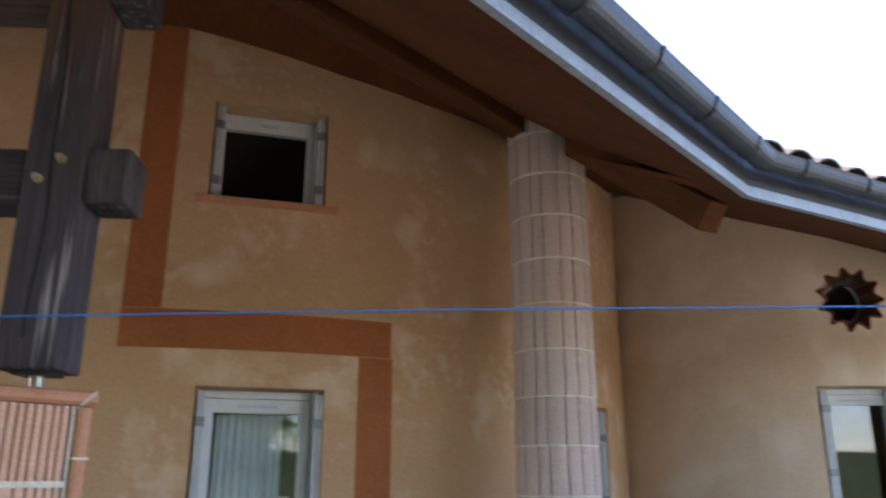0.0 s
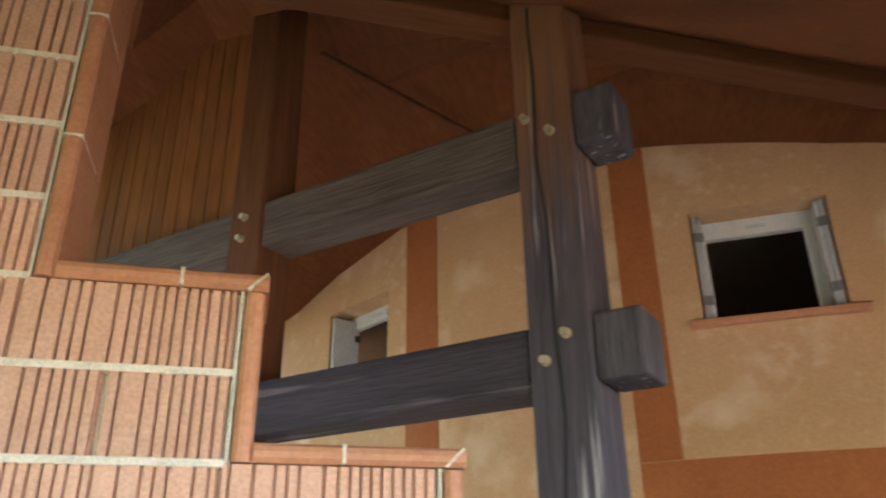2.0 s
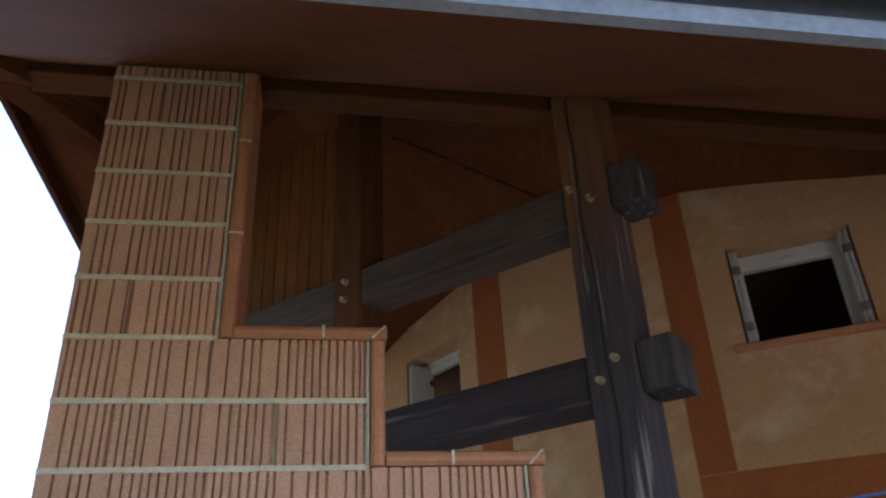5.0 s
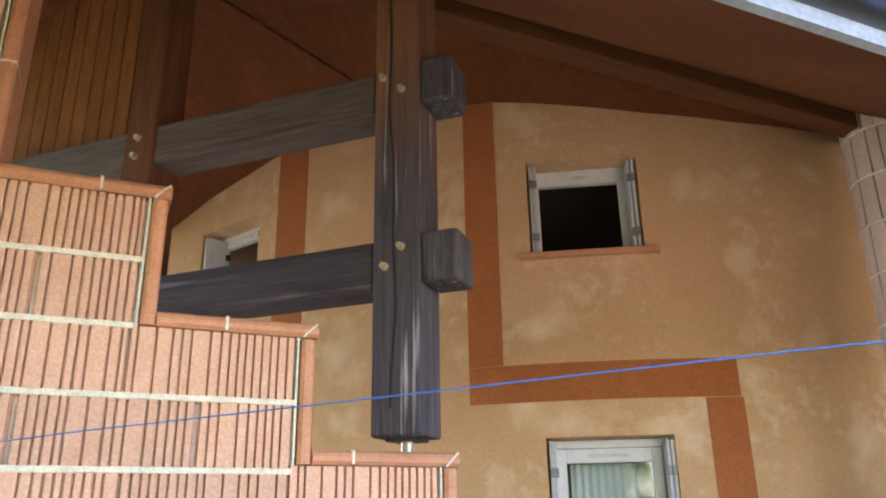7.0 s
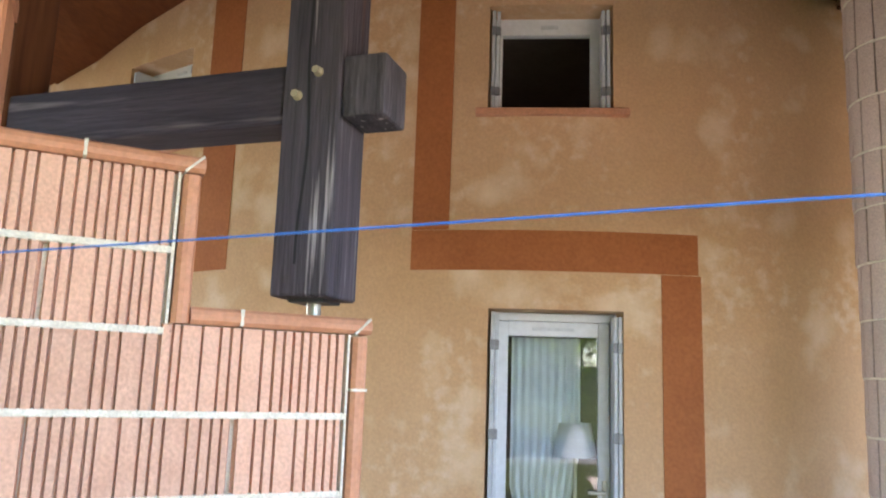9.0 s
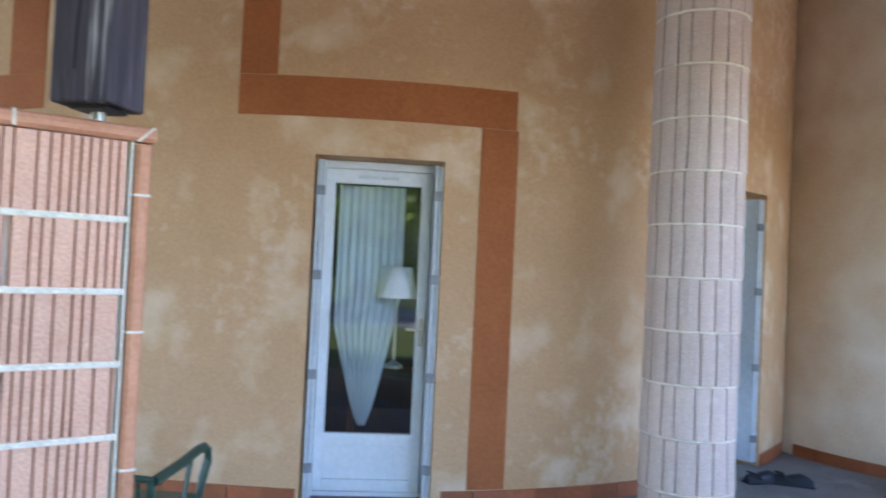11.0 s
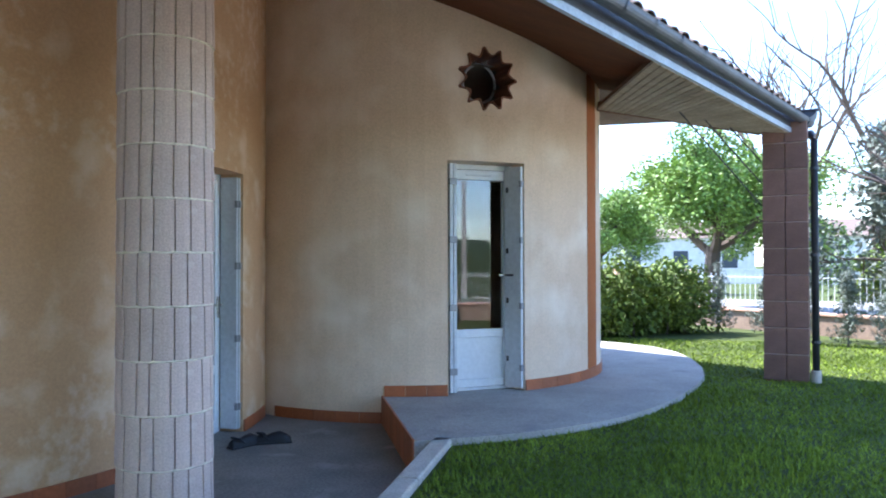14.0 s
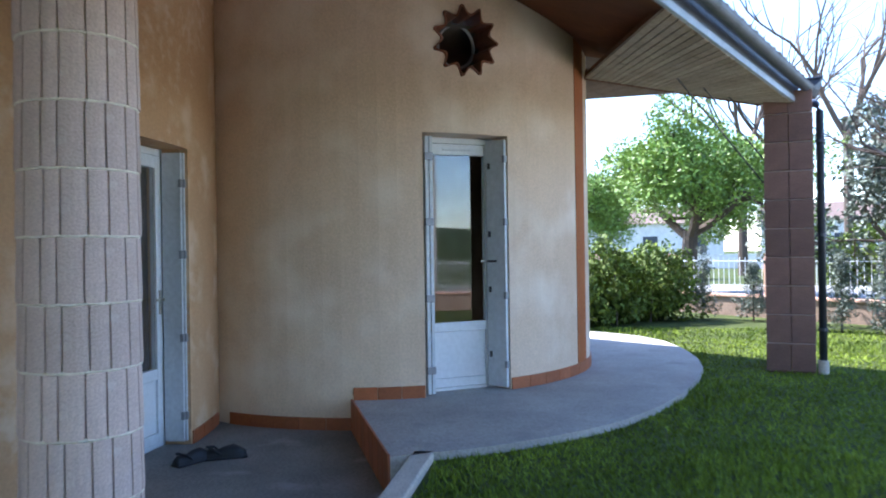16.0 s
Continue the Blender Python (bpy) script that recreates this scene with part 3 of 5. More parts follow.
def canal_tile():
    bm = bmesh.new()
    n = 8
    rows = []
    for y, r in ((0.0, 0.098), (0.5, 0.082)):
        for rr in (r, r - 0.014):
            rows.append([bm.verts.new((rr * math.cos(math.pi * k / n), y, rr * 0.62 * math.sin(math.pi * k / n))) for k in range(n + 1)])
    o0, i0, o1, i1 = rows
    for k in range(n):
        bm.faces.new((o0[k], o0[k + 1], o1[k + 1], o1[k]))
        bm.faces.new((i0[k], i1[k], i1[k + 1], i0[k + 1]))
        bm.faces.new((o0[k], i0[k], i0[k + 1], o0[k + 1]))
    me = bpy.data.meshes.new("tile")
    bm.to_mesh(me)
    bm.free()
    me.materials.append(ROOF_TILE)
    return me


tile_mesh = canal_tile()
for (a, b), roof, slope in zip(EAVES, (roof_main, roof_right), (0.72, 0.5)):
    dd = (b - a).normalized()
    yaw = math.degrees(math.atan2(dd.y, dd.x))
    n = int((b - a).length / 0.205)
    for row in range(2):
        for i in range(n):
            p = a + dd * (0.1 + i * 0.205) + Vector((-dd.y, dd.x, 0)) * (-0.09 + row * 0.42)
            t = new("tile", tile_mesh)
            t.parent = roof
            t.matrix_basis = pose(p.x, p.y, 2.8 + 0.235 + slope * (-0.09 + row * 0.42) + row * 0.03 + random.uniform(-0.006, 0.006), math.degrees(math.atan(slope)), 0, yaw + random.uniform(-2, 2))

# ---- interior that shows through the glass ----
def disc_slab(name, r, p0, p1, z, mat, back=()):
    bm = bmesh.new()
    vs = [bm.verts.new(r.at(p, z, -0.1)) for p in span(p0, p1, 40)] + [bm.verts.new((x, y, z)) for x, y in back]
    bm.faces.new(vs)
    bmesh.ops.triangulate(bm, faces=bm.faces[:])
    return tagged(link(name, bm, mat), "plain inner ceiling coloured dark for the unlit room", "ceiling", kind="structure")


REAR = ((3.85, 3.3), (-4.9, 3.4))
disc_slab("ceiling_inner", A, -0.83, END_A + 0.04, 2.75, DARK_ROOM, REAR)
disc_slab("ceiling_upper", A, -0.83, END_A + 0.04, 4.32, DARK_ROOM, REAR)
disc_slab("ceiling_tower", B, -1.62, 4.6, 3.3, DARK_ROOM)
tagged(link("floor_inner", boxed(-3.3, 3.3, 1.6, 2.99, 0.002, 0.03), DARK_ROOM), "inner floor coloured dark for the unlit room", "floor", kind="structure")
tagged(link("wall_inner", boxed(-4.5, 3.9, 3.0, 3.1, 0.0, 4.9), DARK_ROOM), "plain inner wall coloured dark for the unlit room", "wall", kind="structure")


# ---- windows and doors ----
def leaf(parent, x0, x1, y0, y1, z0, z1, hinges, side):
    sh = part("shutter", boxed(x0, x1, y0, y1, z0, z1, None, 0.004), SHUTTER, parent)
    for z in hinges:
        part("hinge", boxed(x0 - 0.004, x1 + 0.004, y0 - 0.006, y0 + 0.02, z - 0.03, z + 0.03, None, 0.003), HINGE, sh)
    return sh


def glazed_door(name, r, hole, label, handle_side=1, rail=0.50, gap=0.0):
    p0, p1, z0, z1 = hole
    pm = (p0 + p1) / 2
    hw = r.r * math.sin((p1 - p0) / 2) - 0.004
    h = z1 - z0
    m = r.turn(pm, z0, -(r.r - r.r * math.cos((p1 - p0) / 2)))
    ob = empty(name, m)
    tagged(ob, label, "glazed door", kind="structure")
    fr = bmesh.new()
    y0, y1 = 0.20, 0.26
    for x in ((-hw, -hw + 0.05), (hw - 0.05, hw)):
        box(fr, *x, y0, y1, 0.0, h, None, 0.004)
    box(fr, -hw + 0.05, hw - 0.05, y0, y1, h - 0.055, h - 0.004, None, 0.004)
    part("frame", fr, WHITE, ob)
    part("threshold", boxed(-hw + 0.05, hw - 0.05, y0, y1, 0.0, 0.03, None, 0.004), WHITE, ob)
    sash = bmesh.new()
    a = hw - 0.055
    y0, y1 = 0.19, 0.245
    for x in ((-a, -a + 0.07), (a - 0.07, a)):
        box(sash, *x, y0, y1, 0.035, h - 0.06, None, 0.005)
    for z in ((0.035, 0.11), (rail, rail + 0.08), (h - 0.15, h - 0.06)):
        box(sash, -a + 0.07, a - 0.07, y0, y1, *z, None, 0.005)
    sh = part("sash", sash, WHITE, ob)
    part("panel", boxed(-a + 0.07, a - 0.07, y0 + 0.018, y1 - 0.015, 0.11, rail, None, 0.004), WHITE, sh)
    g = part("pane", boxed(-a + 0.07, a - 0.07 - gap, y0 + 0.02, y0 + 0.026, rail + 0.08, h - 0.15), GLASS, sh)
    g.visible_shadow = False
    part("vent", boxed(-0.13, 0.13, y0 - 0.012, y0, h - 0.115, h - 0.095, None, 0.004), SHUTTER, sh)
    x = handle_side * (a - 0.035)
    hd = bmesh.new()
    box(hd, x - 0.014, x + 0.014, y0 - 0.012, y0, 0.98, 1.16, None, 0.004)
    box(hd, x - 0.1 * handle_side if handle_side > 0 else x, x if handle_side > 0 else x + 0.1, y0 - 0.045, y0 - 0.03, 1.08, 1.1, None, 0.004)
    box(hd, x - 0.008, x + 0.008, y0 - 0.04, y0 - 0.01, 1.08, 1.1)
    part("handle", hd, STEEL, sh)
    return ob, hw, h


def folded_shutters(door, hw, h, hz, y0=0.02, y1=0.185):
    for s in (-1, 1):
        for k in range(2):
            x = s * (hw - (0.028 if s < 0 else 0.012) - k * 0.026)
            leaf(door, x - 0.011, x + 0.011, y0 + k * 0.012, y1, 0.03, h - 0.03, hz, s)


HZ = (0.22, 0.80, 1.42, 1.95)
door_1, hw1, h1 = glazed_door("door_1", A, D1, "white glazed door with folded shutters and curtain behind it", 1, 0.325)
folded_shutters(door_1, hw1, h1, HZ)
door_2, hw2, h2 = glazed_door("door_2", A, D2, "white glazed door with pale folded shutters near the corner")
folded_shutters(door_2, hw2, h2, HZ)
door_3, hw3, h3 = glazed_door("door_3", B, D3, "white glazed tower door with one shutter standing open", gap=0.125)
for k in range(2):
    x = -(hw3 - 0.022 - k * 0.036)
    leaf(door_3, x - 0.015, x + 0.015, -0.02, 0.185, 0.03, h3 - 0.03, HZ, -1)
sw = part("shutter", boxed(-0.015, 0.015, 0.0, 0.2, 0.03, h3 - 0.03, None, 0.004), SHUTTER, door_3)
sw.matrix_basis = pose(hw3 - 0.03, -0.015, 0, 0, 0, 24)
for z in HZ:
    part("hinge", boxed(-0.02, 0.02, -0.008, 0.02, z - 0.03, z + 0.03, None, 0.003), HINGE, sw)
for z in (0.3, 0.85, 1.32, 1.9):
    part("latch", boxed(-0.03, -0.015, 0.15, 0.17, z - 0.025, z + 0.025, None, 0.003), IRON, sw)
part("latch", boxed(-0.045, -0.015, 0.09, 0.17, 1.08, 1.1, None, 0.003), IRON, sw)


def window(name, r, hole, label, open_left=0):
    p0, p1, z0, z1 = hole
    pm = (p0 + p1) / 2
    hw = r.r * math.sin((p1 - p0) / 2) - 0.004
    h = z1 - z0
    ob = empty(name, r.turn(pm, z0, -(r.r - r.r * math.cos((p1 - p0) / 2))))
    tagged(ob, label, "window", kind="structure")
    fr = bmesh.new()
    for x in ((-hw, -hw + 0.055), (hw - 0.055, hw)):
        box(fr, *x, 0.19, 0.25, 0.0, h, None, 0.004)
    box(fr, -hw + 0.055, hw - 0.055, 0.19, 0.25, h - 0.115, h, None, 0.005)
    box(fr, -hw + 0.055, hw - 0.055, 0.19, 0.25, 0.0, 0.05, None, 0.005)
    part("window_frame", fr, WHITE, ob)
    part("vent", boxed(-0.06, 0.06, 0.178, 0.19, h - 0.075, h - 0.05, None, 0.004), SHUTTER, ob)
    sash = bmesh.new()
    a = hw - 0.06
    box(sash, a - 0.065, a, 0.17, 0.21, 0.05, h - 0.115, None, 0.005)
    box(sash, -a, -a + 0.02, 0.2, 0.23, 0.05, h - 0.115, None, 0.004)
    part("sash", sash, WHITE, ob)
    for s in (-1, 1):
        for k in range(2):
            x = s * (hw - 0.024 - k * 0.03)
            if s == -1 and k == 1 and open_left:
                lf = part("shutter", boxed(-0.014, 0.014, 0, 0.24, 0.02, h - 0.05, None, 0.004), SHUTTER, ob)
                lf.matrix_basis = pose(x, -0.02, 0, 0, 0, -open_left)
                for z in (0.12, h - 0.2):
                    part("hinge", boxed(-0.018, 0.018, 0.2, 0.25, z - 0.03, z + 0.03, None, 0.003), IRON, lf)
            else:
                leaf(ob, x - 0.011, x + 0.011, 0.02 + k * 0.01, 0.17, 0.02, h - 0.02, (0.14, h - 0.16), s)
    return ob, hw, h


window_1, ww1, wh1 = window("window_1", A, W1, "small white upper window standing open with folded shutters")
part("window_sill", boxed(-ww1 - 0.08, ww1 + 0.1, -0.055, 0.18, -0.042, 0.004, None, 0.008), COPING, window_1, "terracotta sill")
window_2, ww2, wh2 = window("window_2", A, W2, "small white upper window with one grey shutter ajar", 10)
part("window_sill", boxed(-ww2 - 0.08, ww2 + 0.08, -0.055, 0.18, -0.042, 0.004, None, 0.008), COPING, window_2, "terracotta sill")

# a tied-back voile curtain and a lamp behind the first door
bm = bmesh.new()
n, rows = 46, 24
grid = []
for j in range(rows + 1):
    f = j / rows
    z = 0.43 + (h1 - 0.15 - 0.43) * f
    wide = hw1 - 0.15
    left = -0.07 - (wide - 0.07) * min(1, f / 0.42) ** 0.8
    right = -0.02 + (wide - 0.05) * min(1, f / 0.56) ** 0.8
    half, cxx = (right - left) / 2, (right + left) / 2
    grid.append([bm.verts.new((cxx + half * (2 * i / n - 1), 0.33 + 0.022 * math.sin(i * 1.15) * (0.4 + 0.6 * (1 - f)) + 0.006 * math.sin(i * 2.7 + j * 0.3), z)) for i in range(n + 1)])
for a, b in zip(grid, grid[1:]):
    for i in range(n):
        bm.faces.new((a[i], a[i + 1], b[i + 1], b[i]))
cur = link("curtain", bm, CURTAIN, None, "", True)
cur.matrix_basis = door_1.matrix_basis.copy()
tagged(cur, "white voile curtain tied together at the bottom", "curtain")
lamp = tagged(empty("table_lamp", door_1.matrix_basis @ pose(0.15, 0.31, 0)), "table lamp with white shade behind the glazed door", "lamp")


def lathe(prof, sides=24):
    bm = bmesh.new()
    rings = [[bm.verts.new((r * math.cos(2 * math.pi * k / sides), r * math.sin(2 * math.pi * k / sides), z)) for k in range(sides)] for r, z in prof]
    for a, b in zip(rings, rings[1:]):
        for k in range(sides):
            bm.faces.new((a[k], a[(k + 1) % sides], b[(k + 1) % sides], b[k]))
    return bm


part("shade", lathe([(0.135, 1.285), (0.10, 1.49), (0.095, 1.49), (0.13, 1.285)]), LAMPSHADE, lamp, "white fabric shade", True)
part("stem", lathe([(0.0, 0.82), (0.06, 0.82), (0.06, 0.84), (0.012, 0.87), (0.012, 1.4), (0.0, 1.4)], 16), STEEL, lamp)
tbl = tagged(empty("side_table", door_1.matrix_basis @ pose(0.12, 0.58, 0)), "small dark wooden table behind the glazed door", "table")
part("tabletop", boxed(-0.28, 0.28, -0.2, 0.2, 0.78, 0.82, None, 0.006), RED_WOOD, tbl)
for sx in (-0.24, 0.24):
    for sy in (-0.16, 0.16):
        part("leg", boxed(sx - 0.02, sx + 0.02, sy - 0.02, sy + 0.02, 0.0, 0.78, None, 0.004), RED_WOOD, tbl)

# ---- star-shaped opening in the tower ----
SC, SZ, NL = B.phi(5.09), 3.14, 11


def star_r(t, grow=0.0):
    w = max(0.0, (abs(math.sin(NL / 2 * t)) - 0.22) / 0.78)
    return 0.206 + 0.073 * (1 - w ** 0.8) + grow


def on_star(t, rr, out):
    return B.at(SC + rr * math.cos(t) / B.r, SZ + rr * math.sin(t), out)


bm = bmesh.new()
inner, outer = [], []
KN = 220
hx0, hx1, hz0, hz1 = (STAR[0] - SC) * B.r, (STAR[1] - SC) * B.r, STAR[2] - SZ, STAR[3] - SZ
for k in range(KN):
    t = 2 * math.pi * k / KN
    c, s_ = math.cos(t), math.sin(t)
    q = min((hx1 / c if c > 1e-6 else hx0 / c if c < -1e-6 else 9), (hz1 / s_ if s_ > 1e-6 else hz0 / s_ if s_ < -1e-6 else 9))
    inner.append(bm.verts.new(on_star(t, star_r(t, 0.018), 0)))
    outer.append(bm.verts.new(B.at(SC + q * c / B.r, SZ + q * s_, 0)))
for k in range(KN):
    bm.faces.new((inner[k], inner[(k + 1) % KN], outer[(k + 1) % KN], outer[k]))
for t in (math.atan2(hz1, hx1), math.atan2(hz1, hx0), math.atan2(hz0, hx0), math.atan2(hz0, hx1)):
    t %= 2 * math.pi
    k = int(t / (2 * math.pi) * KN)
    cxv = hx1 if math.cos(t) > 0 else hx0
    czv = hz1 if math.sin(t) > 0 else hz0
    v = bm.verts.new(B.at(SC + cxv / B.r, SZ + czv, 0))
    bm.faces.new((outer[k], outer[(k + 1) % KN], v))
tagged(link("wall_infill", bm, STUCCO_PALE), "ochre stucco round the star-shaped opening", "wall", kind="structure")
star = tagged(empty("star_opening"), "star-shaped terracotta vent opening made of curved tiles", "wall opening", kind="structure")
for j in range(NL):
    bm = bmesh.new()
    rings = []
    for k in range(13):
        t = 2 * math.pi * (j - 0.5 + k / 12) / NL
        t0 = 2 * math.pi * (j - 0.5 + (k + 0.0) / 12) / NL
        rings.append([bm.verts.new(on_star(t0, star_r(t0, gsz), o)) for gsz, o in ((0.0, 0.022), (0.02, 0.022), (0.02, -0.25), (0.0, -0.25))])
    for a, b in zip(rings, rings[1:]):
        for k in range(4):
            bm.faces.new((a[k], a[(k + 1) % 4], b[(k + 1) % 4], b[k]))
    part("tile", bm, STAR_TILE, star)

bm = bmesh.new()
bm.faces.new([bm.verts.new(on_star(t, 0.22, -0.24)) for t in span(0, 2 * math.pi * 31 / 32, 31)])
part("pane", bm, GLASS, star)
ring = bmesh.new()
tube(ring, [on_star(t, 0.182, -0.2) for t in span(0, 2 * math.pi, 32)], 0.014, 8)
part("ring", ring, HINGE, star, "grey round window ring")

# ---- stepped block wall ----
STEP_YAW = 29.6
step_wall = tagged(empty("stepped_wall", pose(-0.82, -2.496, 0, 0, 0, STEP_YAW)), "stepped garden wall of grooved terracotta blocks with coping", "wall")
# local x runs right along the wall (0 at its free end), y into the wall
TREADS = [(0.0, 0.525, 1.891), (0.525, 1.05, 2.313), (1.05, 1.565, 2.75), (1.565, 2.115, 3.99)]
bm = bmesh.new()
pts = [(0.0, 0.0)]
prof = []
for s0, s1, z in TREADS:
    prof += [(-s0 - 0.012, z - 0.03), (-s1 - 0.012 if s1 < 2.1 else -s1 + 0.01, z - 0.03)]
prof += [(-2.105, 0.0), (-0.012, 0.0)]
f = bm.faces.new([bm.verts.new((x, 0.034, z)) for x, z in prof])
r = bmesh.ops.extrude_face_region(bm, geom=[f])
for v in r["geom"]:
    if isinstance(v, bmesh.types.BMVert):
        v.co.y += 0.218
bmesh.ops.triangulate(bm, faces=[f for f in bm.faces if len(f.verts) > 4])
part("mortar_core", bm, MORTAR, step_wall, "cream lime mortar core")
RIBS = [0.026, 0.028, 0.028, 0.025, 0.031, 0.022, 0.056, 0.050, 0.029, 0.029, 0.060, 0.034, 0.029, 0.027, 0.025]
ribbed = {}


def ribbed_block(length, start, h):
    """front-grooved hollow block, its left end at x = 0; start: the rib with which it begins."""
    key = (round(length, 2), start, round(h, 3))
    if key in ribbed:
        return ribbed[key]
    bm = bmesh.new()
    xs, x, k = [], 0.0, start
    while x < length - 0.012:
        w = min(RIBS[k % len(RIBS)], length - x)
        if length - x - w < 0.012:
            w = length - x
        xs.append((x, x + w))
        x += w
        k += 1
    gd, gw = 0.022, 0.0024
    prof = []
    for a, b in xs:
        prof += [(a, gd), (a + gw, gd), (a + gw + 0.002, 0), (b - gw - 0.002, 0), (b - gw, gd)]
    prof.append((xs[-1][1], gd))
    lo = [bm.verts.new((px, py, 0)) for px, py in prof]
    hi = [bm.verts.new((px, py, h)) for px, py in prof]
    for i in range(len(prof) - 1):
        if abs(prof[i][0] - prof[i + 1][0]) + abs(prof[i][1] - prof[i + 1][1]) > 1e-6:
            bm.faces.new((lo[i], lo[i + 1], hi[i + 1], hi[i]))
    bl = [bm.verts.new((px, 0.05, pz)) for px, pz in ((0, 0), (length, 0), (length, h), (0, h))]
    bm.faces.new([bl[0], bl[1]] + lo[::-1])
    bm.faces.new([bl[3], bl[2]] + hi[::-1])
    bm.faces.new((bl[1], bl[2], hi[-1], lo[-1]))
    bm.faces.new((bl[0], lo[0], hi[0], bl[3]))
    me = bpy.data.meshes.new("block")
    bmesh.ops.recalc_face_normals(bm, faces=bm.faces)
    bm.to_mesh(me)
    bm.free()
    me.materials.append(BRICK)
    ribbed[key] = me
    return me


COURSE = 0.2205
Z0 = 2.704 - 12 * COURSE
BLOCK = 0.515
for c in range(19):
    z = Z0 + c * COURSE
    top = z + COURSE
    right = next((s0 for s0, s1, zt in TREADS if zt > top - 0.1), None)
    if right is None or z > 3.9:
        break
    x1, xl = -right - 0.062, -2.115
    tread = next(t for t in TREADS if t[0] == right)
    last = top + COURSE > tread[2] + 0.1 and tread[2] < 3.8
    bed = part("mortar_bed", boxed(xl, x1 + 0.004, -0.002, 0.04, -0.0115, 0.0095, None, 0.004), MORTAR, step_wall)
    bed.matrix_basis = pose(0, random.uniform(-0.002, 0.002), z)
    # half-bond joints, and the end of each tread
    base = -0.885 if c % 2 == 0 else -0.58
    cuts = sorted({xl, x1} | {base + BLOCK * k for k in range(-3, 3) if xl + 0.05 < base + BLOCK * k < x1 - 0.05} | ({-tread[1] - 0.066} if last and -tread[1] - 0.066 > xl + 0.05 else set()))
    cuts = [x for k, x in enumerate(cuts) if k in (0, len(cuts) - 1) or min(x - cuts[k - 1], x1 - x) > 0.04]
    for k, (xa, xb) in enumerate(zip(cuts, cuts[1:])):
        h = min(COURSE - 0.017, 3.97 - z)
        if last and (xa + xb) / 2 > -tread[1] - 0.066:
            h = tread[2] - 0.05 - z - 0.010
        ob = new("block", ribbed_block(xb - xa - 0.004, (c * 4 + 7 * k) % len(RIBS), h))
        ob.parent = step_wall
        ob.matrix_basis = pose(xa, random.uniform(-0.0015, 0.0015), z + 0.008)


def coping_bar(L, upright=False):
    """rounded nosing, length along x (or z)."""
    bm = bmesh.new()
    prof = [(0.26, 0.0), (-0.004, 0.0), (-0.016, 0.012), (-0.018, 0.026), (-0.012, 0.04), (0.0, 0.048), (0.26, 0.05)]
    r0 = [bm.verts.new((0, y, z)) for y, z in prof]
    r1 = [bm.verts.new((L, y, z)) for y, z in prof]
    n = len(prof)
    for k in range(n):
        bm.faces.new((r0[k], r0[(k + 1) % n], r1[(k + 1) % n], r1[k]))
    bm.faces.new(r0[::-1])
    bm.faces.new(r1)
    return bm


for i, (s0, s1, z) in enumerate(TREADS):
    if i < 3:
        x0, x1 = -s1 + 0.006, -s0 + 0.012
        cut = x0 + 0.14 + 0.08 * i
        for a, b in ((x0, cut - 0.004), (cut + 0.004, x1)):
            ob = part("coping", coping_bar(b - a), COPING, step_wall)
            ob.matrix_basis = pose(a, 0, z - 0.048)
        part("mortar_joint", boxed(cut - 0.005, cut + 0.005, -0.0165, 0.2, z - 0.046, z + 0.0005), MORTAR, step_wall)
    low = TREADS[i - 1][2] - 0.05 if i else 0.0
    zz = low
    while zz < z - 0.06:
        L = min((0.42, 0.5, 0.47, 0.41)[i % 4], z - 0.05 - zz)
        ob = part("edging", coping_bar(L - 0.008), COPING, step_wall)
        ob.matrix_basis = pose(-s0 - 0.048 + 0.004, 0, zz + 0.002) @ pose(0, 0, 0, 0, -90, 0) @ Matrix.Diagonal((1, 1, -1, 1))
        zz += L
        if zz < z - 0.06:
            part("mortar_joint", boxed(-s0 - 0.046, -s0 + 0.0045, -0.0155, 0.2, zz - 0.006, zz + 0.002), MORTAR, step_wall)
    if i < 3:
        mt = part("mortar_joint", boxed(-0.034, 0.034, -0.0205, 0.05, -0.003, 0.003), MORTAR, step_wall)
        mt.matrix_basis = pose(-s0 - 0.018, 0, z - 0.025, 0, -45, 0)
    bm = boxed(-s0 - 0.058, -s0 - 0.051, -0.001, 0.03, low, z - 0.05)
    part("mortar_joint", bm, MORTAR, step_wall)

# ---- timber frame ----
PY = -15.8
frame_ob = tagged(empty("timber_frame", pose(-1.026, -2.535, 0, 0, 0, PY)), "weathered dark timber posts and crossing beams with bolts", "timber frame")
part("post", boxed(-0.104, 0.098, 0.0, 0.2, 1.95, 3.95, None, 0.01), TIMBER, frame_ob)
lp = part("post", boxed(-0.09, 0.09, 0.0, 0.19, 2.2, 4.8, None, 0.01), RED_WOOD, frame_ob)
lp.matrix_basis = pose(-1.36, 0.0, 0)
part("beam", boxed(-1.5, -0.106, 0.015, 0.19, 2.508, 2.708, None, 0.012), TIMBER_H, frame_ob)
part("beam_end", boxed(0.100, 0.248, 0.005, 0.19, 2.512, 2.716, None, 0.014), TIMBER_END, frame_ob)
part("beam", boxed(-2.45, -0.106, 0.015, 0.19, 3.276, 3.476, None, 0.012), TIMBER_UP, frame_ob)
part("beam_end", boxed(0.100, 0.238, 0.005, 0.19, 3.282, 3.486, None, 0.014), TIMBER_END, frame_ob)
for i in range(13):
    x = -2.62 + i * 0.097
    d = (Matrix(frame_ob.matrix_basis) @ Vector((x + 0.05, 0.115, 0)) - CORNER).dot(NRM)
    part("board", boxed(x + 0.003, x + 0.094, 0.10, 0.13, 3.5, min(2.82 + 0.72 * d, 4.99), None, 0.005), BOARD, frame_ob)
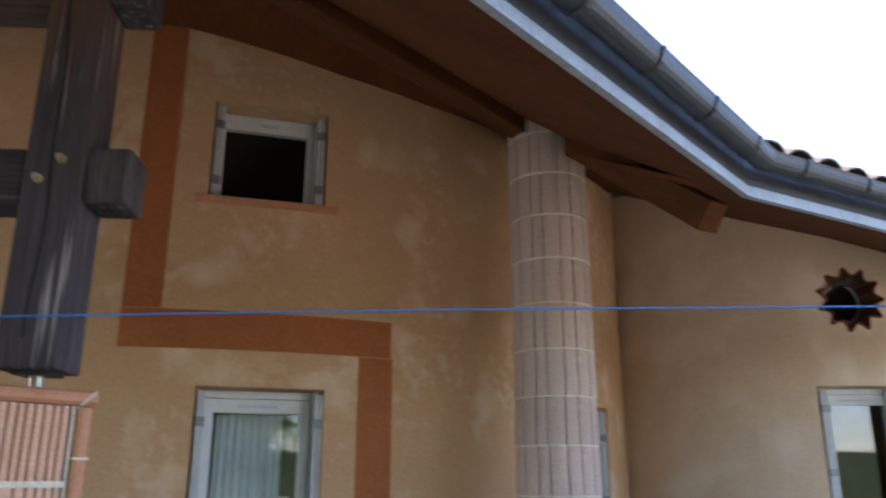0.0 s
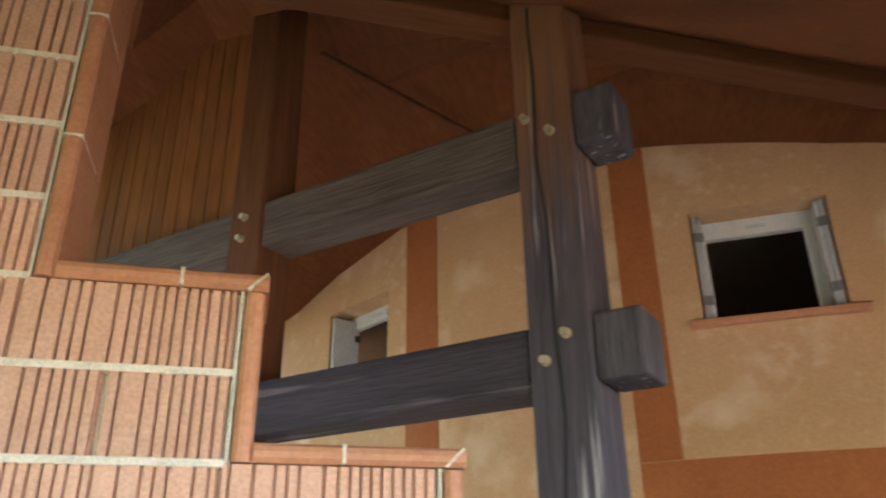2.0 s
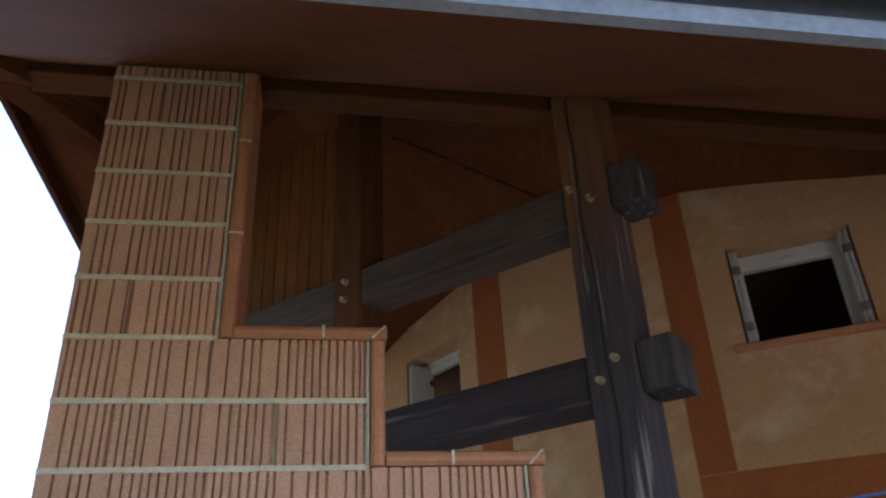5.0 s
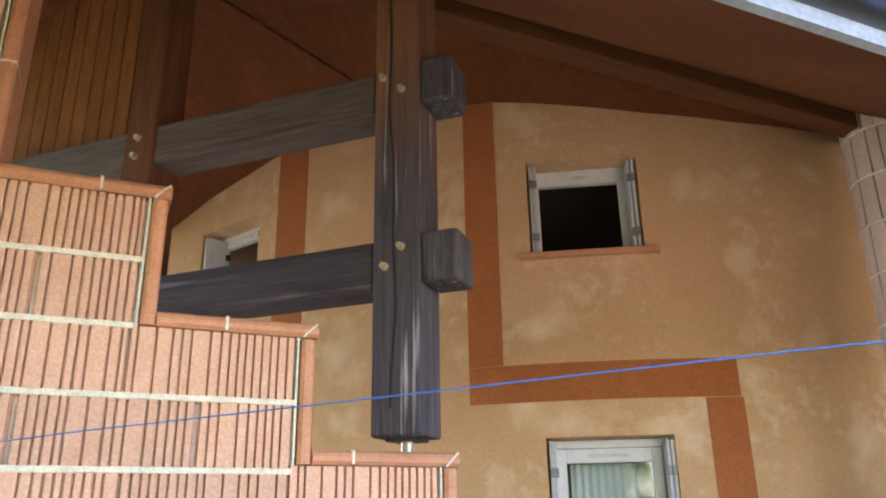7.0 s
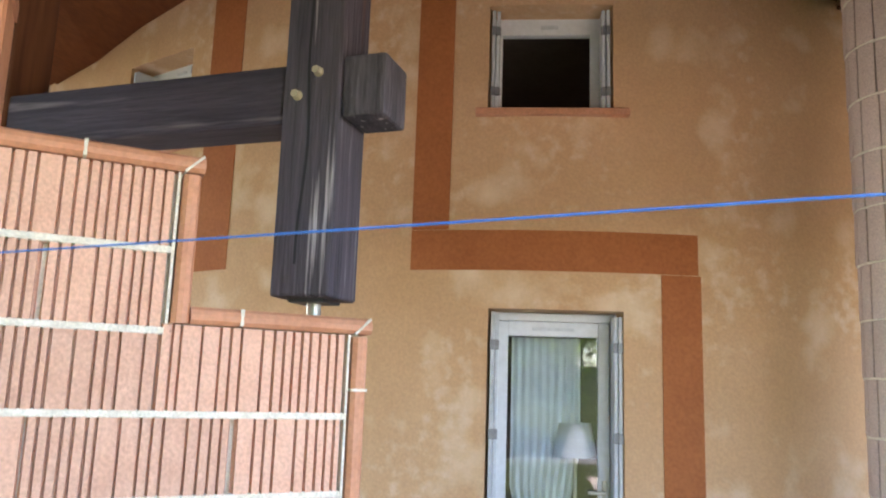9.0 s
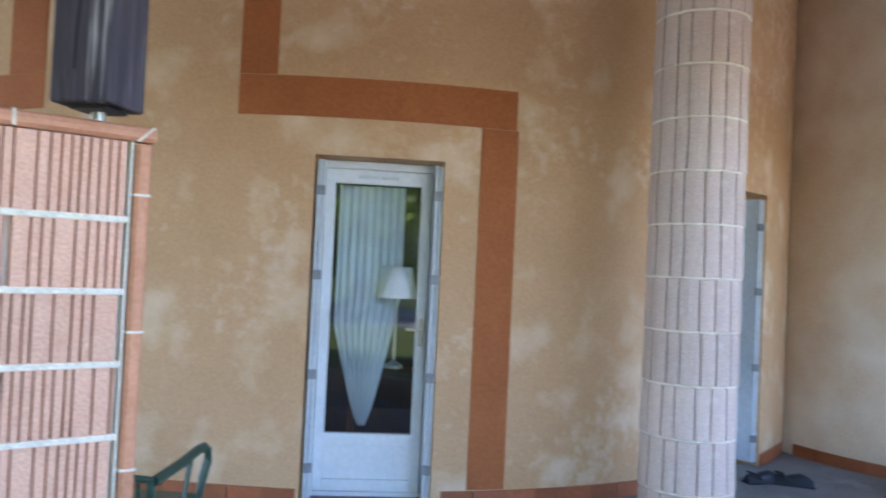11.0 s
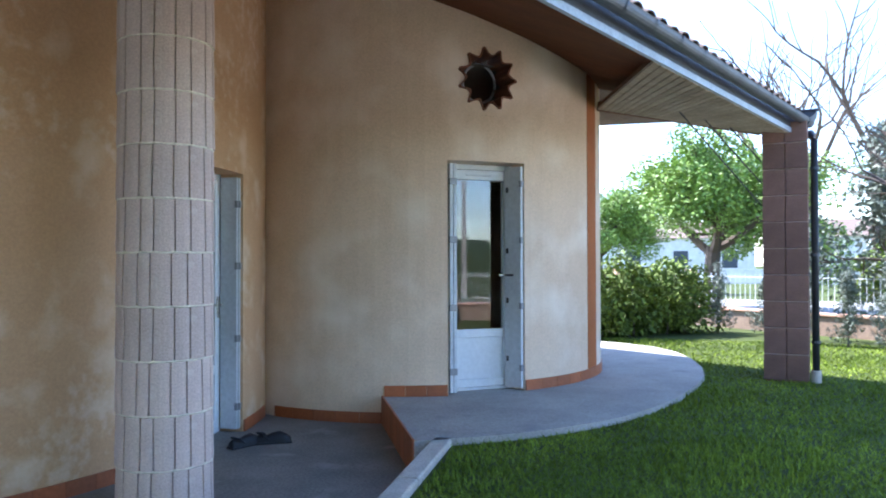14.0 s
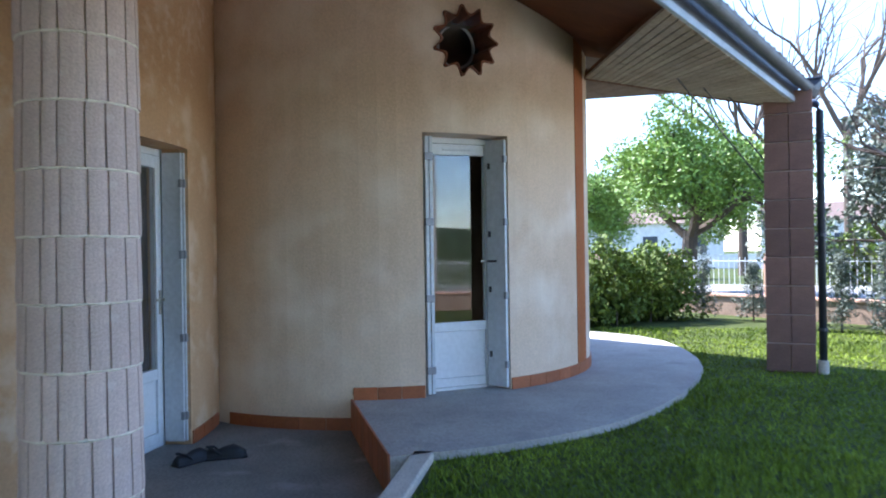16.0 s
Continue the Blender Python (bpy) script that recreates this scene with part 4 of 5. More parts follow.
pin = bmesh.new()
tube(pin, [(0, 0.1, 1.88), (0, 0.1, 1.96)], 0.022, 12)
part("pin", pin, STEEL, frame_ob, "galvanised steel pin")
part("post_shoe", boxed(-0.06, 0.06, 0.04, 0.16, 1.938, 1.951), IRON, frame_ob)


def bolt():
    bm = bmesh.new()
    tube(bm, [(0, 0, 0), (0, -0.004, 0)], 0.0165, 16)
    tube(bm, [(0, -0.004, 0), (0, -0.026, 0)], 0.0135, 6)
    me = bpy.data.meshes.new("bolt")
    bm.to_mesh(me)
    bm.free()
    me.materials.append(BOLT)
    return me


bm_bolt = bolt()
for x, z in ((0.02, 2.665), (-0.05, 2.592), (-0.066, 3.433), (0.021, 3.36), (-1.364, 3.42), (-1.374, 3.325)):
    ob = new("bolt", bm_bolt)
    ob.parent = frame_ob
    ob.matrix_basis = pose(x, 0.0, z, 0, random.uniform(0, 60), 0)
# drying crack in the post
bm = bmesh.new()
pz = [(-0.02 + 0.012 * math.sin(z * 3.1) + 0.006 * math.sin(z * 11), z) for z in span(2.05, 3.9, 24)]
for (xa, za), (xb, zb) in zip(pz, pz[1:]):
    vs = [bm.verts.new((x, -0.002, z)) for x, z in ((xa - 0.0045, za), (xa + 0.0045, za), (xb + 0.0045, zb), (xb - 0.0045, zb))]
    bm.faces.new(vs)
part("crack", bm, SHOE, frame_ob, "dark drying crack")

# ---- fluted column ----
column = tagged(empty("column", pose(1.80, -0.70, 0)), "round fluted column of pinkish terracotta blocks", "column")
CR, CH = 0.262, 0.298
FL = [0.105, 0.085, 0.105, 0.07, 0.09, 0.105, 0.08, 0.105, 0.09, 0.105, 0.07, 0.105, 0.085, 0.1, 0.09, 0.105, 0.08]


def drum(h, cut=None):
    bm = bmesh.new()
    tot = sum(FL)
    a = 0.0
    for w in FL:
        b = a + 2 * math.pi * w / tot
        g = 0.018
        hh = cut(a, b) if cut else h
        cols = []
        for f in (0.0, 0.25, 0.5, 0.75, 1.0):
            t = a + g + (b - a - 2 * g) * f
            bul = 0.003 * math.sin(math.pi * f)
            sag = 0.006 * math.sin(math.pi * f)
            cols.append([bm.verts.new(((CR + bul + o) * math.cos(t), (CR + bul + o) * math.sin(t), z)) for z, o in ((0.004 - sag * 0.5, 0.004), (0.02, 0.005), (hh - 0.012, -0.001), (hh - 0.006 - sag * 0.3, -0.004), (hh - 0.006, -0.05), (0.004, -0.05))])
        for p, q in zip(cols, cols[1:]):
            for k in range(6):
                bm.faces.new((p[k], q[k], q[(k + 1) % 6], p[(k + 1) % 6]))
        bm.faces.new(cols[0][::-1])
        bm.faces.new(cols[-1])
        a = b
    me = bpy.data.meshes.new("block")
    bmesh.ops.recalc_face_normals(bm, faces=bm.faces)
    bm.to_mesh(me)
    bm.free()
    me.materials.append(COLUMN)
    return me


dm = drum(CH)
for i in range(13):
    ob = new("block", dm)
    ob.parent = column
    ob.matrix_basis = pose(random.uniform(-0.002, 0.002), random.uniform(-0.002, 0.002), 0.019 + i * CH, 0, 0, random.choice((0, 2, -2, 3)))
ob = new("block", drum(0.3, lambda a, b: 0.20 if 2.6 < (a + b) / 2 < 4.35 else 0.31))
ob.parent = column
ob.matrix_basis = pose(0, 0, 0.019 + 13 * CH)
core = bmesh.new()
tube(core, [(0, 0, 0), (0, 0, 4.05)], CR - 0.013, 48)
part("core", core, COLUMN, column)
for i in range(1, 14):
    # uneven mortar squeezed out between the drums
    zj, jb, rings = 0.019 + i * CH - 0.001, bmesh.new(), []
    for k in range(120):
        t = 2 * math.pi * k / 120
        w = noise.noise((math.cos(t) * 4, math.sin(t) * 4, i * 3.7))
        v = noise.noise((math.cos(t) * 9, math.sin(t) * 9, i * 5.1))
        rr, up, dn = CR + 0.003 + 0.003 * w, 0.005 + 0.003 * v, 0.007 + 0.006 * max(w, -0.3)
        rings.append([jb.verts.new((q * math.cos(t), q * math.sin(t), z)) for q, z in ((CR - 0.03, zj + up), (rr - 0.002, zj + up), (rr, zj), (rr - 0.002, zj - dn), (CR - 0.03, zj - dn))])
    for a, b in zip(rings, rings[1:] + rings[:1]):
        for k in range(4):
            jb.faces.new((a[k], b[k], b[k + 1], a[k + 1]))
    part("mortar_joint", jb, MORTAR, column, "pale mortar joint", True)

# ---- square pillar and rain pipe ----
pillar = tagged(empty("pillar", pose(7.985, -1.355, 0, 0, 0, -69)), "square porch pillar of brown grooved blocks on the lawn", "pillar")
PH = 0.277
pm = bmesh.new()
for x0, x1 in ((0.0, 0.2185), (0.2215, 0.44)):
    box(pm, x0 + 0.002, x1 - 0.002, 0.0, 0.05, 0.006, PH - 0.008, None, 0.006)
    box(pm, 0.0, 0.05, x0 + 0.052 if x0 == 0 else x0, x1, 0.006, PH - 0.008, None, 0.006)
    box(pm, 0.39, 0.44, x0 + 0.052 if x0 == 0 else x0, x1, 0.006, PH - 0.008, None, 0.006)
    box(pm, x0 + 0.052 if x0 == 0 else x0, min(x1, 0.388), 0.39, 0.44, 0.006, PH - 0.008, None, 0.006)
pme = bpy.data.meshes.new("block")
pm.to_mesh(pme)
pm.free()
pme.materials.append(PILLAR)
for i in range(10):
    ob = new("block", pme)
    ob.parent = pillar
    ob.matrix_basis = pose(random.uniform(-0.003, 0.003), random.uniform(-0.003, 0.003), 0.2 + i * PH) @ Matrix.Diagonal((1, 1, 0.8 if i == 9 else 1, 1))
part("mortar_core", boxed(0.02, 0.42, 0.02, 0.42, 0.1, 0.2 + 9 * PH + 0.2), PILLAR, pillar)
for i in range(1, 10):
    jb = boxed(0.004, 0.436, 0.004, 0.436, 0.2 + i * PH - 0.006, 0.2 + i * PH + 0.003, None, 0.002)
    part("mortar_joint", jb, PILLAR_MORTAR, pillar, "pinkish mortar joint")
pipe = tagged(empty("rain_pipe", pose(8.22, -1.80, 0)), "dark zinc rain pipe beside the porch pillar", "rain pipe")
pb = bmesh.new()
tube(pb, [(0.42, 0.2, 2.86), (0.2, 0.1, 2.8), (0, 0, 2.7), (0, 0, 0.2)], 0.036, 14)
part("pipe", pb, ZINC, pipe, "", True)
for z in (0.6, 1.5, 2.4):
    cb = bmesh.new()
    tube(cb, [(0, 0, z), (0, 0, z + 0.03)], 0.046, 14)
    part("collar", cb, ZINC, pipe)
cb = bmesh.new()
tube(cb, [(0, 0, 0.18), (0, 0, 0.32)], 0.05, 14)
part("boot", cb, CURB, pipe, "pale mortar boot")

# ---- skirting tiles ----
def skirting(r, p0, p1, z, name="baseboard", length=0.21):
    base = tagged(empty(name), "terracotta skirting tiles along the foot of the wall", "skirting", "skirting", "structure")
    n = max(1, round((p1 - p0) * r.r / length))
    for i in range(n):
        a, b = p0 + (p1 - p0) * (i + 0.012) / n, p0 + (p1 - p0) * (i + 0.988) / n
        part("tile", r.panel(a, b, z, z + 0.098, 0.014, 0.014, 3), SKIRT, base)


skirting(A, A.phi(0.45), D2[0] - 0.003, 0.0)
skirting(A, D2[1] + 0.003, END_A - 0.004, 0.0)
skirting(A, -1.2, D1[0] - 0.004, 0.0)
SP = B.phi(4.295)
skirting(B, -1.33, SP, 0.0)
skirting(B, SP, D3[0] - 0.003, 0.24)
skirting(B, D3[1] + 0.003, 1.5, 0.24)
# riser between the terraces
ra, rb = Vector((4.28, 0.42, 0)), Vector((3.36, -1.08, 0))
rd = rb - ra
riser = tagged(empty("step_riser", Matrix.Translation(ra) @ pose(0, 0, 0, 0, 0, math.degrees(math.atan2(rd.y, rd.x)))), "terracotta tiled riser of the terrace step", "step riser", kind="structure")
for i in range(9):
    L = rd.length / 9
    part("tile", boxed(i * L + 0.003, (i + 1) * L - 0.003, -0.016, 0.0, 0.0, 0.252, None, 0.003), SKIRT, riser)

# ---- small things ----
def shoe(m, name="shoe"):
    ob = tagged(empty(name, m), "black rubber clog lying on the terrace", "shoe", "clogs by the door")
    bm = bmesh.new()
    rings = []
    for i, (x, w, h) in enumerate(((0.0, 0.03, 0.045), (0.02, 0.036, 0.062), (0.07, 0.037, 0.05), (0.13, 0.042, 0.075), (0.19, 0.048, 0.085), (0.24, 0.044, 0.062), (0.275, 0.026, 0.035))):
        rings.append([bm.verts.new((x, w * math.cos(t), max(0.012, 0.012 + h * math.sin(t)))) for t in span(0, math.pi, 8)])
    for a, b in zip(rings, rings[1:]):
        for k in range(8):
            bm.faces.new((a[k], a[k + 1], b[k + 1], b[k]))
    bm.faces.new(rings[0][::-1])
    bm.faces.new(rings[-1])
    part("upper", bm, SHOE, ob, "", True)
    part("sole", boxed(-0.005, 0.282, -0.046, 0.046, 0.0, 0.016, None, 0.006), SHOE, ob)
    st = bmesh.new()
    tube(st, [(0.1, -0.045, 0.04), (0.06, -0.05, 0.075), (0.01, 0.0, 0.09), (0.06, 0.05, 0.075), (0.1, 0.045, 0.04)], 0.008, 6)
    part("strap", st, SHOE, ob)
    return ob


first_shoe = shoe(pose(2.82, 0.48, 0.0, 0, 0, 8))
copy_thing(first_shoe, pose(3.05, 0.50, 0.0, 0, 0, -28))

chair = tagged(empty("garden_chair", pose(-1.136, -1.45, 0, 0, 0, 168) @ Matrix.Diagonal((1, 1, 1.11, 1))), "dark green metal garden armchair beside the stepped wall", "chair")
for s in (-1, 1):
    ab = bmesh.new()
    tube(ab, [(s * 0.27, 0.25, 0.53), (s * 0.28, 0.0, 0.545), (s * 0.28, -0.16, 0.56), (s * 0.28, -0.23, 0.558), (s * 0.28, -0.275, 0.535), (s * 0.28, -0.285, 0.49), (s * 0.27, -0.26, 0.42), (s * 0.27, -0.18, 0.3), (s * 0.27, -0.26, 0.0)], 0.021, 8)
    part("armrest", ab, CHAIR, chair)
    lb = bmesh.new()
    tube(lb, [(s * 0.26, 0.27, 0.545), (s * 0.27, 0.22, 0.36), (s * 0.27, 0.3, 0.0)], 0.015, 8)
    part("leg", lb, CHAIR, chair)
    wb = bmesh.new()
    tube(wb, [(s * 0.28, -0.09, 0.55), (s * 0.28, -0.02, 0.36)], 0.012, 8)
    part("strut", wb, CHAIR, chair)
part("seat", boxed(-0.25, 0.25, -0.24, 0.22, 0.34, 0.365, None, 0.01), CHAIR, chair)
bb = bmesh.new()
for i in range(7):
    tube(bb, [(-0.21 + i * 0.07, 0.23, 0.38), (-0.21 + i * 0.07, 0.265, 0.53)], 0.008, 6)
tube(bb, [(-0.26, 0.27, 0.54), (0, 0.28, 0.55), (0.26, 0.27, 0.54)], 0.014, 8)
part("backrest", bb, CHAIR, chair)

LINE = [(-2.27, -3.33, 1.850), (-1.60, -3.60, 1.867), (-0.135, -4.035, 1.909), (0.576, -4.285, 1.916), (1.80, -4.72, 1.93)]
rope = bmesh.new()
tube(rope, LINE, 0.0017, 6)
tagged(link("clothes_line", rope, ROPE), "thin blue clothes line stretched in front of the wall", "clothes line")
for x, y, z in (LINE[-1],):
    pole = tagged(empty("line_pole", pose(x, y, 0)), "slim grey metal pole holding the clothes line", "pole", "clothes line poles")
    pp = bmesh.new()
    tube(pp, [(0, 0, 0.0), (0, 0, z + 0.05)], 0.02, 10)
    part("tube", pp, ZINC, pole)



def peg(x, mat, label, turn):
    """a sprung clothes peg hanging on the line."""
    f = (x - LINE[0][0]) / (LINE[1][0] - LINE[0][0])
    p = Vector(LINE[0]).lerp(Vector(LINE[1]), f)
    ob = tagged(empty("clothes_peg", pose(p.x, p.y, p.z, 0, turn, -10)), label, "clothes peg", "pegs on the line")
    for sd in (-1, 1):
        jaw = part("jaw", boxed(-0.006, 0.006, -0.0045, 0.0045, -0.072, 0.02, None, 0.003), mat, ob)
        jaw.matrix_basis = pose(0, sd * 0.006, 0, sd * 9, 0, 0)
    sp = bmesh.new()
    tube(sp, [(-0.009, 0, -0.022), (0.009, 0, -0.022)], 0.006, 8)
    part("spring", sp, STEEL, ob)


for k, (x, turn) in enumerate(((-1.885, 14), (-1.905, 8), (-1.925, 16))):
    peg(x, PEG_GREEN, "green plastic clothes peg clipped to the blue line", turn)
for x, turn in ((-1.975, -18), (-2.05, 4)):
    peg(x, WHITE, "white plastic clothes peg clipped to the blue line", turn)

# ---- yard and road ----
bm = boxed(-3, 3, -60, 60, 0.0, 0.2)
road = link("road", bm, ROAD)
road.matrix_basis = pose(22, 4, 0, 0, 0, 14)
tagged(road, "grey asphalt road behind the garden fence", "road", kind="structure")


# ---- plants ----
def leaf_cloud(rng, centres, radii, count, size, flat=0.5):
    """verts and faces of many small leaves in clumps."""
    centres, radii = np.array(centres), np.array(radii)
    idx = rng.integers(0, len(centres), count)
    d = rng.normal(size=(count, 3))
    d /= np.linalg.norm(d, axis=1)[:, None]
    p = centres[idx] + d * (radii[idx] * rng.uniform(0.35, 1.0, count) ** 0.6)[:, None]
    a = rng.normal(size=(count, 3))
    a /= np.linalg.norm(a, axis=1)[:, None]
    b = np.cross(a, rng.normal(size=(count, 3)))
    b /= np.linalg.norm(b, axis=1)[:, None]
    sz = size * rng.uniform(0.6, 1.3, count)[:, None]
    q = np.stack([p - a * sz, p + b * sz * flat, p + a * sz, p - b * sz * flat], 1).reshape(-1, 3)
    f = np.arange(count * 4).reshape(-1, 4)
    return q.tolist(), f.tolist()


def limbs(rng, bm, base, direction, length, radius, depth, tips, spread=0.7):
    p, d = Vector(base), Vector(direction).normalized()
    pts = [p.copy()]
    n = 4
    for i in range(n):
        d = (d + Vector(rng.normal(size=3)) * 0.13 + Vector((0, 0, 0.04))).normalized()
        p = p + d * (length / n)
        pts.append(p.copy())
    tube(bm, pts, radius, 7 if radius > 0.02 else 4, radius * 0.55)
    tips.append(pts[-1])
    tips.append(pts[-2])
    if depth:
        for k in range(3 if depth > 1 else 4):
            q = pts[-1 - (k % 3)]
            nd = (d + Vector(rng.normal(size=3)) * spread).normalized()
            limbs(rng, bm, q, nd, length * rng.uniform(0.6, 0.8), radius * 0.5, depth - 1, tips, spread)


def tree(seed, m, label, trunk_h, trunk_r, length, depth, leaves, size, clump, mat, lean=(0.1, 0, 1), forks=4, spread=0.7, name="tree"):
    rng = np.random.default_rng(seed)
    ob = tagged(empty(name, m), label, "tree")
    bm = bmesh.new()
    tips = []
    top = Vector(lean).normalized() * trunk_h
    tube(bm, [(0, 0, -0.1), top * 0.5 + Vector((0.03, 0.02, 0)), top], trunk_r, 10, trunk_r * 0.75)
    for k in range(forks):
        a = 2 * math.pi * (k + rng.uniform(0, 0.6)) / forks
        limbs(rng, bm, top * rng.uniform(0.85, 1.0), (math.cos(a), math.sin(a), rng.uniform(0.35, 1.1)), length, trunk_r * 0.55, depth, tips, spread)
    part("trunk", bm, BARK, ob, "dark bark trunk and limbs")
    if leaves:
        c = [t for t in tips]
        q, f = leaf_cloud(rng, [tuple(t) for t in c], [clump * rng.uniform(0.6, 1.3) for _ in c], leaves, size)
        from_arrays("crown", q, f, mat, ob)
    return ob


tree(41, pose(-0.7, -12.0, 0.1), "leafy green garden tree in front of the house", 1.7, 0.22, 2.4, 2, 24000, 0.10, 0.9, LEAF)
green = tree(3, pose(18.9, 5.1, 0.1) @ Matrix.Diagonal((1.22, 1.22, 1.0, 1)), "leafy green spring tree with a dark forked trunk", 1.75, 0.2, 1.6, 2, 44000, 0.052, 0.6, LEAF)
# unseen copies at the front left, added to screen skylight from the walls
for x, y, turn, grow in ((-5.0, -11.0, 70, 1.5), (-9.5, -9.0, 200, 1.6), (-3.0, -17.5, 130, 1.6), (-13.0, -4.0, 20, 1.5)):
    copy_thing(green, pose(x, y, 0.1, 0, 0, turn) @ Matrix.Scale(grow, 4))
copy_thing(green, pose(26, 14, 0.1, 0, 0, 290))
tree(11, pose(13.2, -1.55, 0.15), "grey-green olive tree beside the garden fence", 1.1, 0.09, 1.15, 2, 15000, 0.05, 0.45, OLIVE, (0.15, 0.1, 1), 4, 0.6, "olive_tree")
tree(21, pose(9.9, -2.75, 0.15), "bare spring tree with reddish twigs over the lawn", 1.6, 0.055, 1.3, 3, 0, 0, 0, BARK, (0.05, 0.1, 1), 4, 0.55, "bare_tree")
bare = tree(31, pose(32.5, 9.6, 0.1) @ Matrix.Scale(1.3, 4), "tall bare poplar far behind the house", 4.5, 0.16, 2.6, 2, 0, 0, 0, BARK, (0.02, 0, 1), 4, 0.3, "bare_tree")
copy_thing(bare, pose(34.5, 8.6, 0.1, 0, 0, 80))
copy_thing(bare, pose(30, 4.6, 0.1, 0, 0, 160))


def bush(seed, name, m, label, size, count, leaf_size, mat, clumps=60, flat=0.5):
    rng = np.random.default_rng(seed)
    ob = tagged(empty(name, m), label, "hedge" if name == "hedge" else "shrub")
    sx, sy, sz = size
    cs, rs = [], []
    for _ in range(clumps):
        x, y = rng.uniform(-sx, sx), rng.uniform(-sy, sy)
        lim = sz * (1 - 0.25 * (abs(x) / sx) ** 3) * rng.uniform(0.85, 1.08)
        cs.append((x, y, rng.uniform(0.12, lim - 0.15)))
        rs.append(rng.uniform(0.16, 0.32))
    q, f = leaf_cloud(rng, cs, rs, count, leaf_size, flat)
    from_arrays("foliage", q, f, mat, ob)
    bm = bmesh.new()
    for _ in range(14):
        x, y = rng.uniform(-sx * 0.8, sx * 0.8), rng.uniform(-sy * 0.7, sy * 0.7)
        tube(bm, [(x, y, -0.05), (x + rng.normal() * 0.05, y, sz * 0.4), (x + rng.normal() * 0.1, y + rng.normal() * 0.1, sz * 0.85)], 0.014, 5, 0.005)
    part("stems", bm, BARK, ob)
    return ob


bush(5, "hedge", pose(10.75, 2.75, 0.18, 0, 0, -14), "dense clipped green garden hedge beside the terrace", (0.75, 0.55, 1.42), 15000, 0.045, HEDGE, 90)
bush(6, "hedge", pose(12.1, 2.42, 0.18, 0, 0, -14), "dense yellow-green garden hedge beside the terrace", (0.75, 0.55, 1.32), 15000, 0.042, HEDGE, 90)


def conifer(seed, m, h):
    rng = np.random.default_rng(seed)
    ob = tagged(empty("young_conifer", m), "small grey-green young conifer by the fence", "shrub", "young conifers")
    bm = bmesh.new()
    tube(bm, [(0, 0, -0.05), (0.02, 0, h * 0.5), (0, 0.01, h)], 0.018, 6, 0.004)
    part("trunk", bm, BARK, ob)
    cs = [(rng.normal() * 0.16 * (1 - z / h), rng.normal() * 0.16 * (1 - z / h), z) for z in rng.uniform(0.1, h, 50)]
    q, f = leaf_cloud(rng, cs, [0.11] * 50, 2600, 0.032, 0.25)
    from_arrays("foliage", q, f, OLIVE, ob)
    return ob


for i, (x, y, h) in enumerate(((12.95, 1.75, 1.25), (12.0, -0.15, 1.15), (12.05, -0.75, 1.1), (11.9, -1.35, 1.2), (13.0, 0.9, 0.9))):
    conifer(40 + i, pose(x, y, 0.18), h)

# ---- garden fence ----
FA, FB = Vector((14.6, 5.0, 0)), Vector((12.9, -3.2, 0))
fd = FB - FA
FM = Matrix.Translation(FA) @ pose(0, 0, 0, 0, 0, math.degrees(math.atan2(fd.y, fd.x)))
fw = tagged(empty("garden_wall", FM), "low stone garden wall under the fence", "garden wall")
part("wall", boxed(0, fd.length, -0.1, 0.1, 0.1, 0.52, None, 0.01), STONE, fw)
part("coping", boxed(0, fd.length, -0.13, 0.13, 0.522, 0.57, None, 0.01), BRICK, fw, "terracotta coping")
fence = tagged(empty("fence", FM @ pose(0, 0, 0.57)), "white metal garden railing on the low wall", "fence")
npost = 5
for i in range(npost):
    part("post", boxed(i * fd.length / (npost - 1) - 0.09, i * fd.length / (npost - 1) + 0.09, -0.09, 0.09, 0.0, 0.72, None, 0.01), BRICK, fence)
for z in (0.1, 0.58):
    part("rail", boxed(0, fd.length, -0.008, 0.008, z, z + 0.018), WHITE, fence)
barm = bpy.data.meshes.new("bar")
bb = boxed(-0.005, 0.005, -0.005, 0.005, 0.06, 0.66)
bb.to_mesh(barm)
bb.free()
barm.materials.append(WHITE)
for i in range(int(fd.length / 0.11)):
    o = new("bar", barm)
    o.parent = fence
    o.matrix_basis = pose(0.05 + i * 0.11, 0, 0)


# the fence goes on along the front of the garden
copy_thing(fw, pose(2.2, -9.3, 0))
copy_thing(fence, pose(2.2, -9.3, 0.57))
for k, (x, h) in enumerate(((4.95, 1.2), (7.2, 1.0), (9.0, 1.1))):
    conifer(60 + k, pose(x, -8.4, 0.18), h)
# unseen pale ground, added to bounce sunlight up onto walls and soffits
yard = link("driveway", boxed(6.3, 34.0, -9.1, -4.6, 0.0, 0.20), BOUNCE_GRAVEL)
path = link("path", boxed(0.9, 4.5, -9.1, -5.0, 0.0, 0.20), BOUNCE_GRAVEL)
tagged(path, "unseen pale gravel strip added to bounce sunlight onto the house", "path", kind="structure")
tagged(yard, "unseen pale gravel area added to bounce sunlight under the eaves", "driveway", kind="structure")
road_front = link("road", boxed(-60, 60, -3, 3, 0.0, 0.2), ROAD)
road_front.matrix_basis = pose(8, -14.5, 0)
tagged(road_front, "grey asphalt road in front of the garden fence", "road", kind="structure")
lamp_post = tagged(empty("street_lamp", pose(5.0, -18.2, 0.1)), "grey street lamp with a white globe beside the road", "street lamp")
pb = bmesh.new()
tube(pb, [(0, 0, 0), (0, 0, 3.2)], 0.05, 10, 0.035)
part("pole", pb, ZINC, lamp_post)
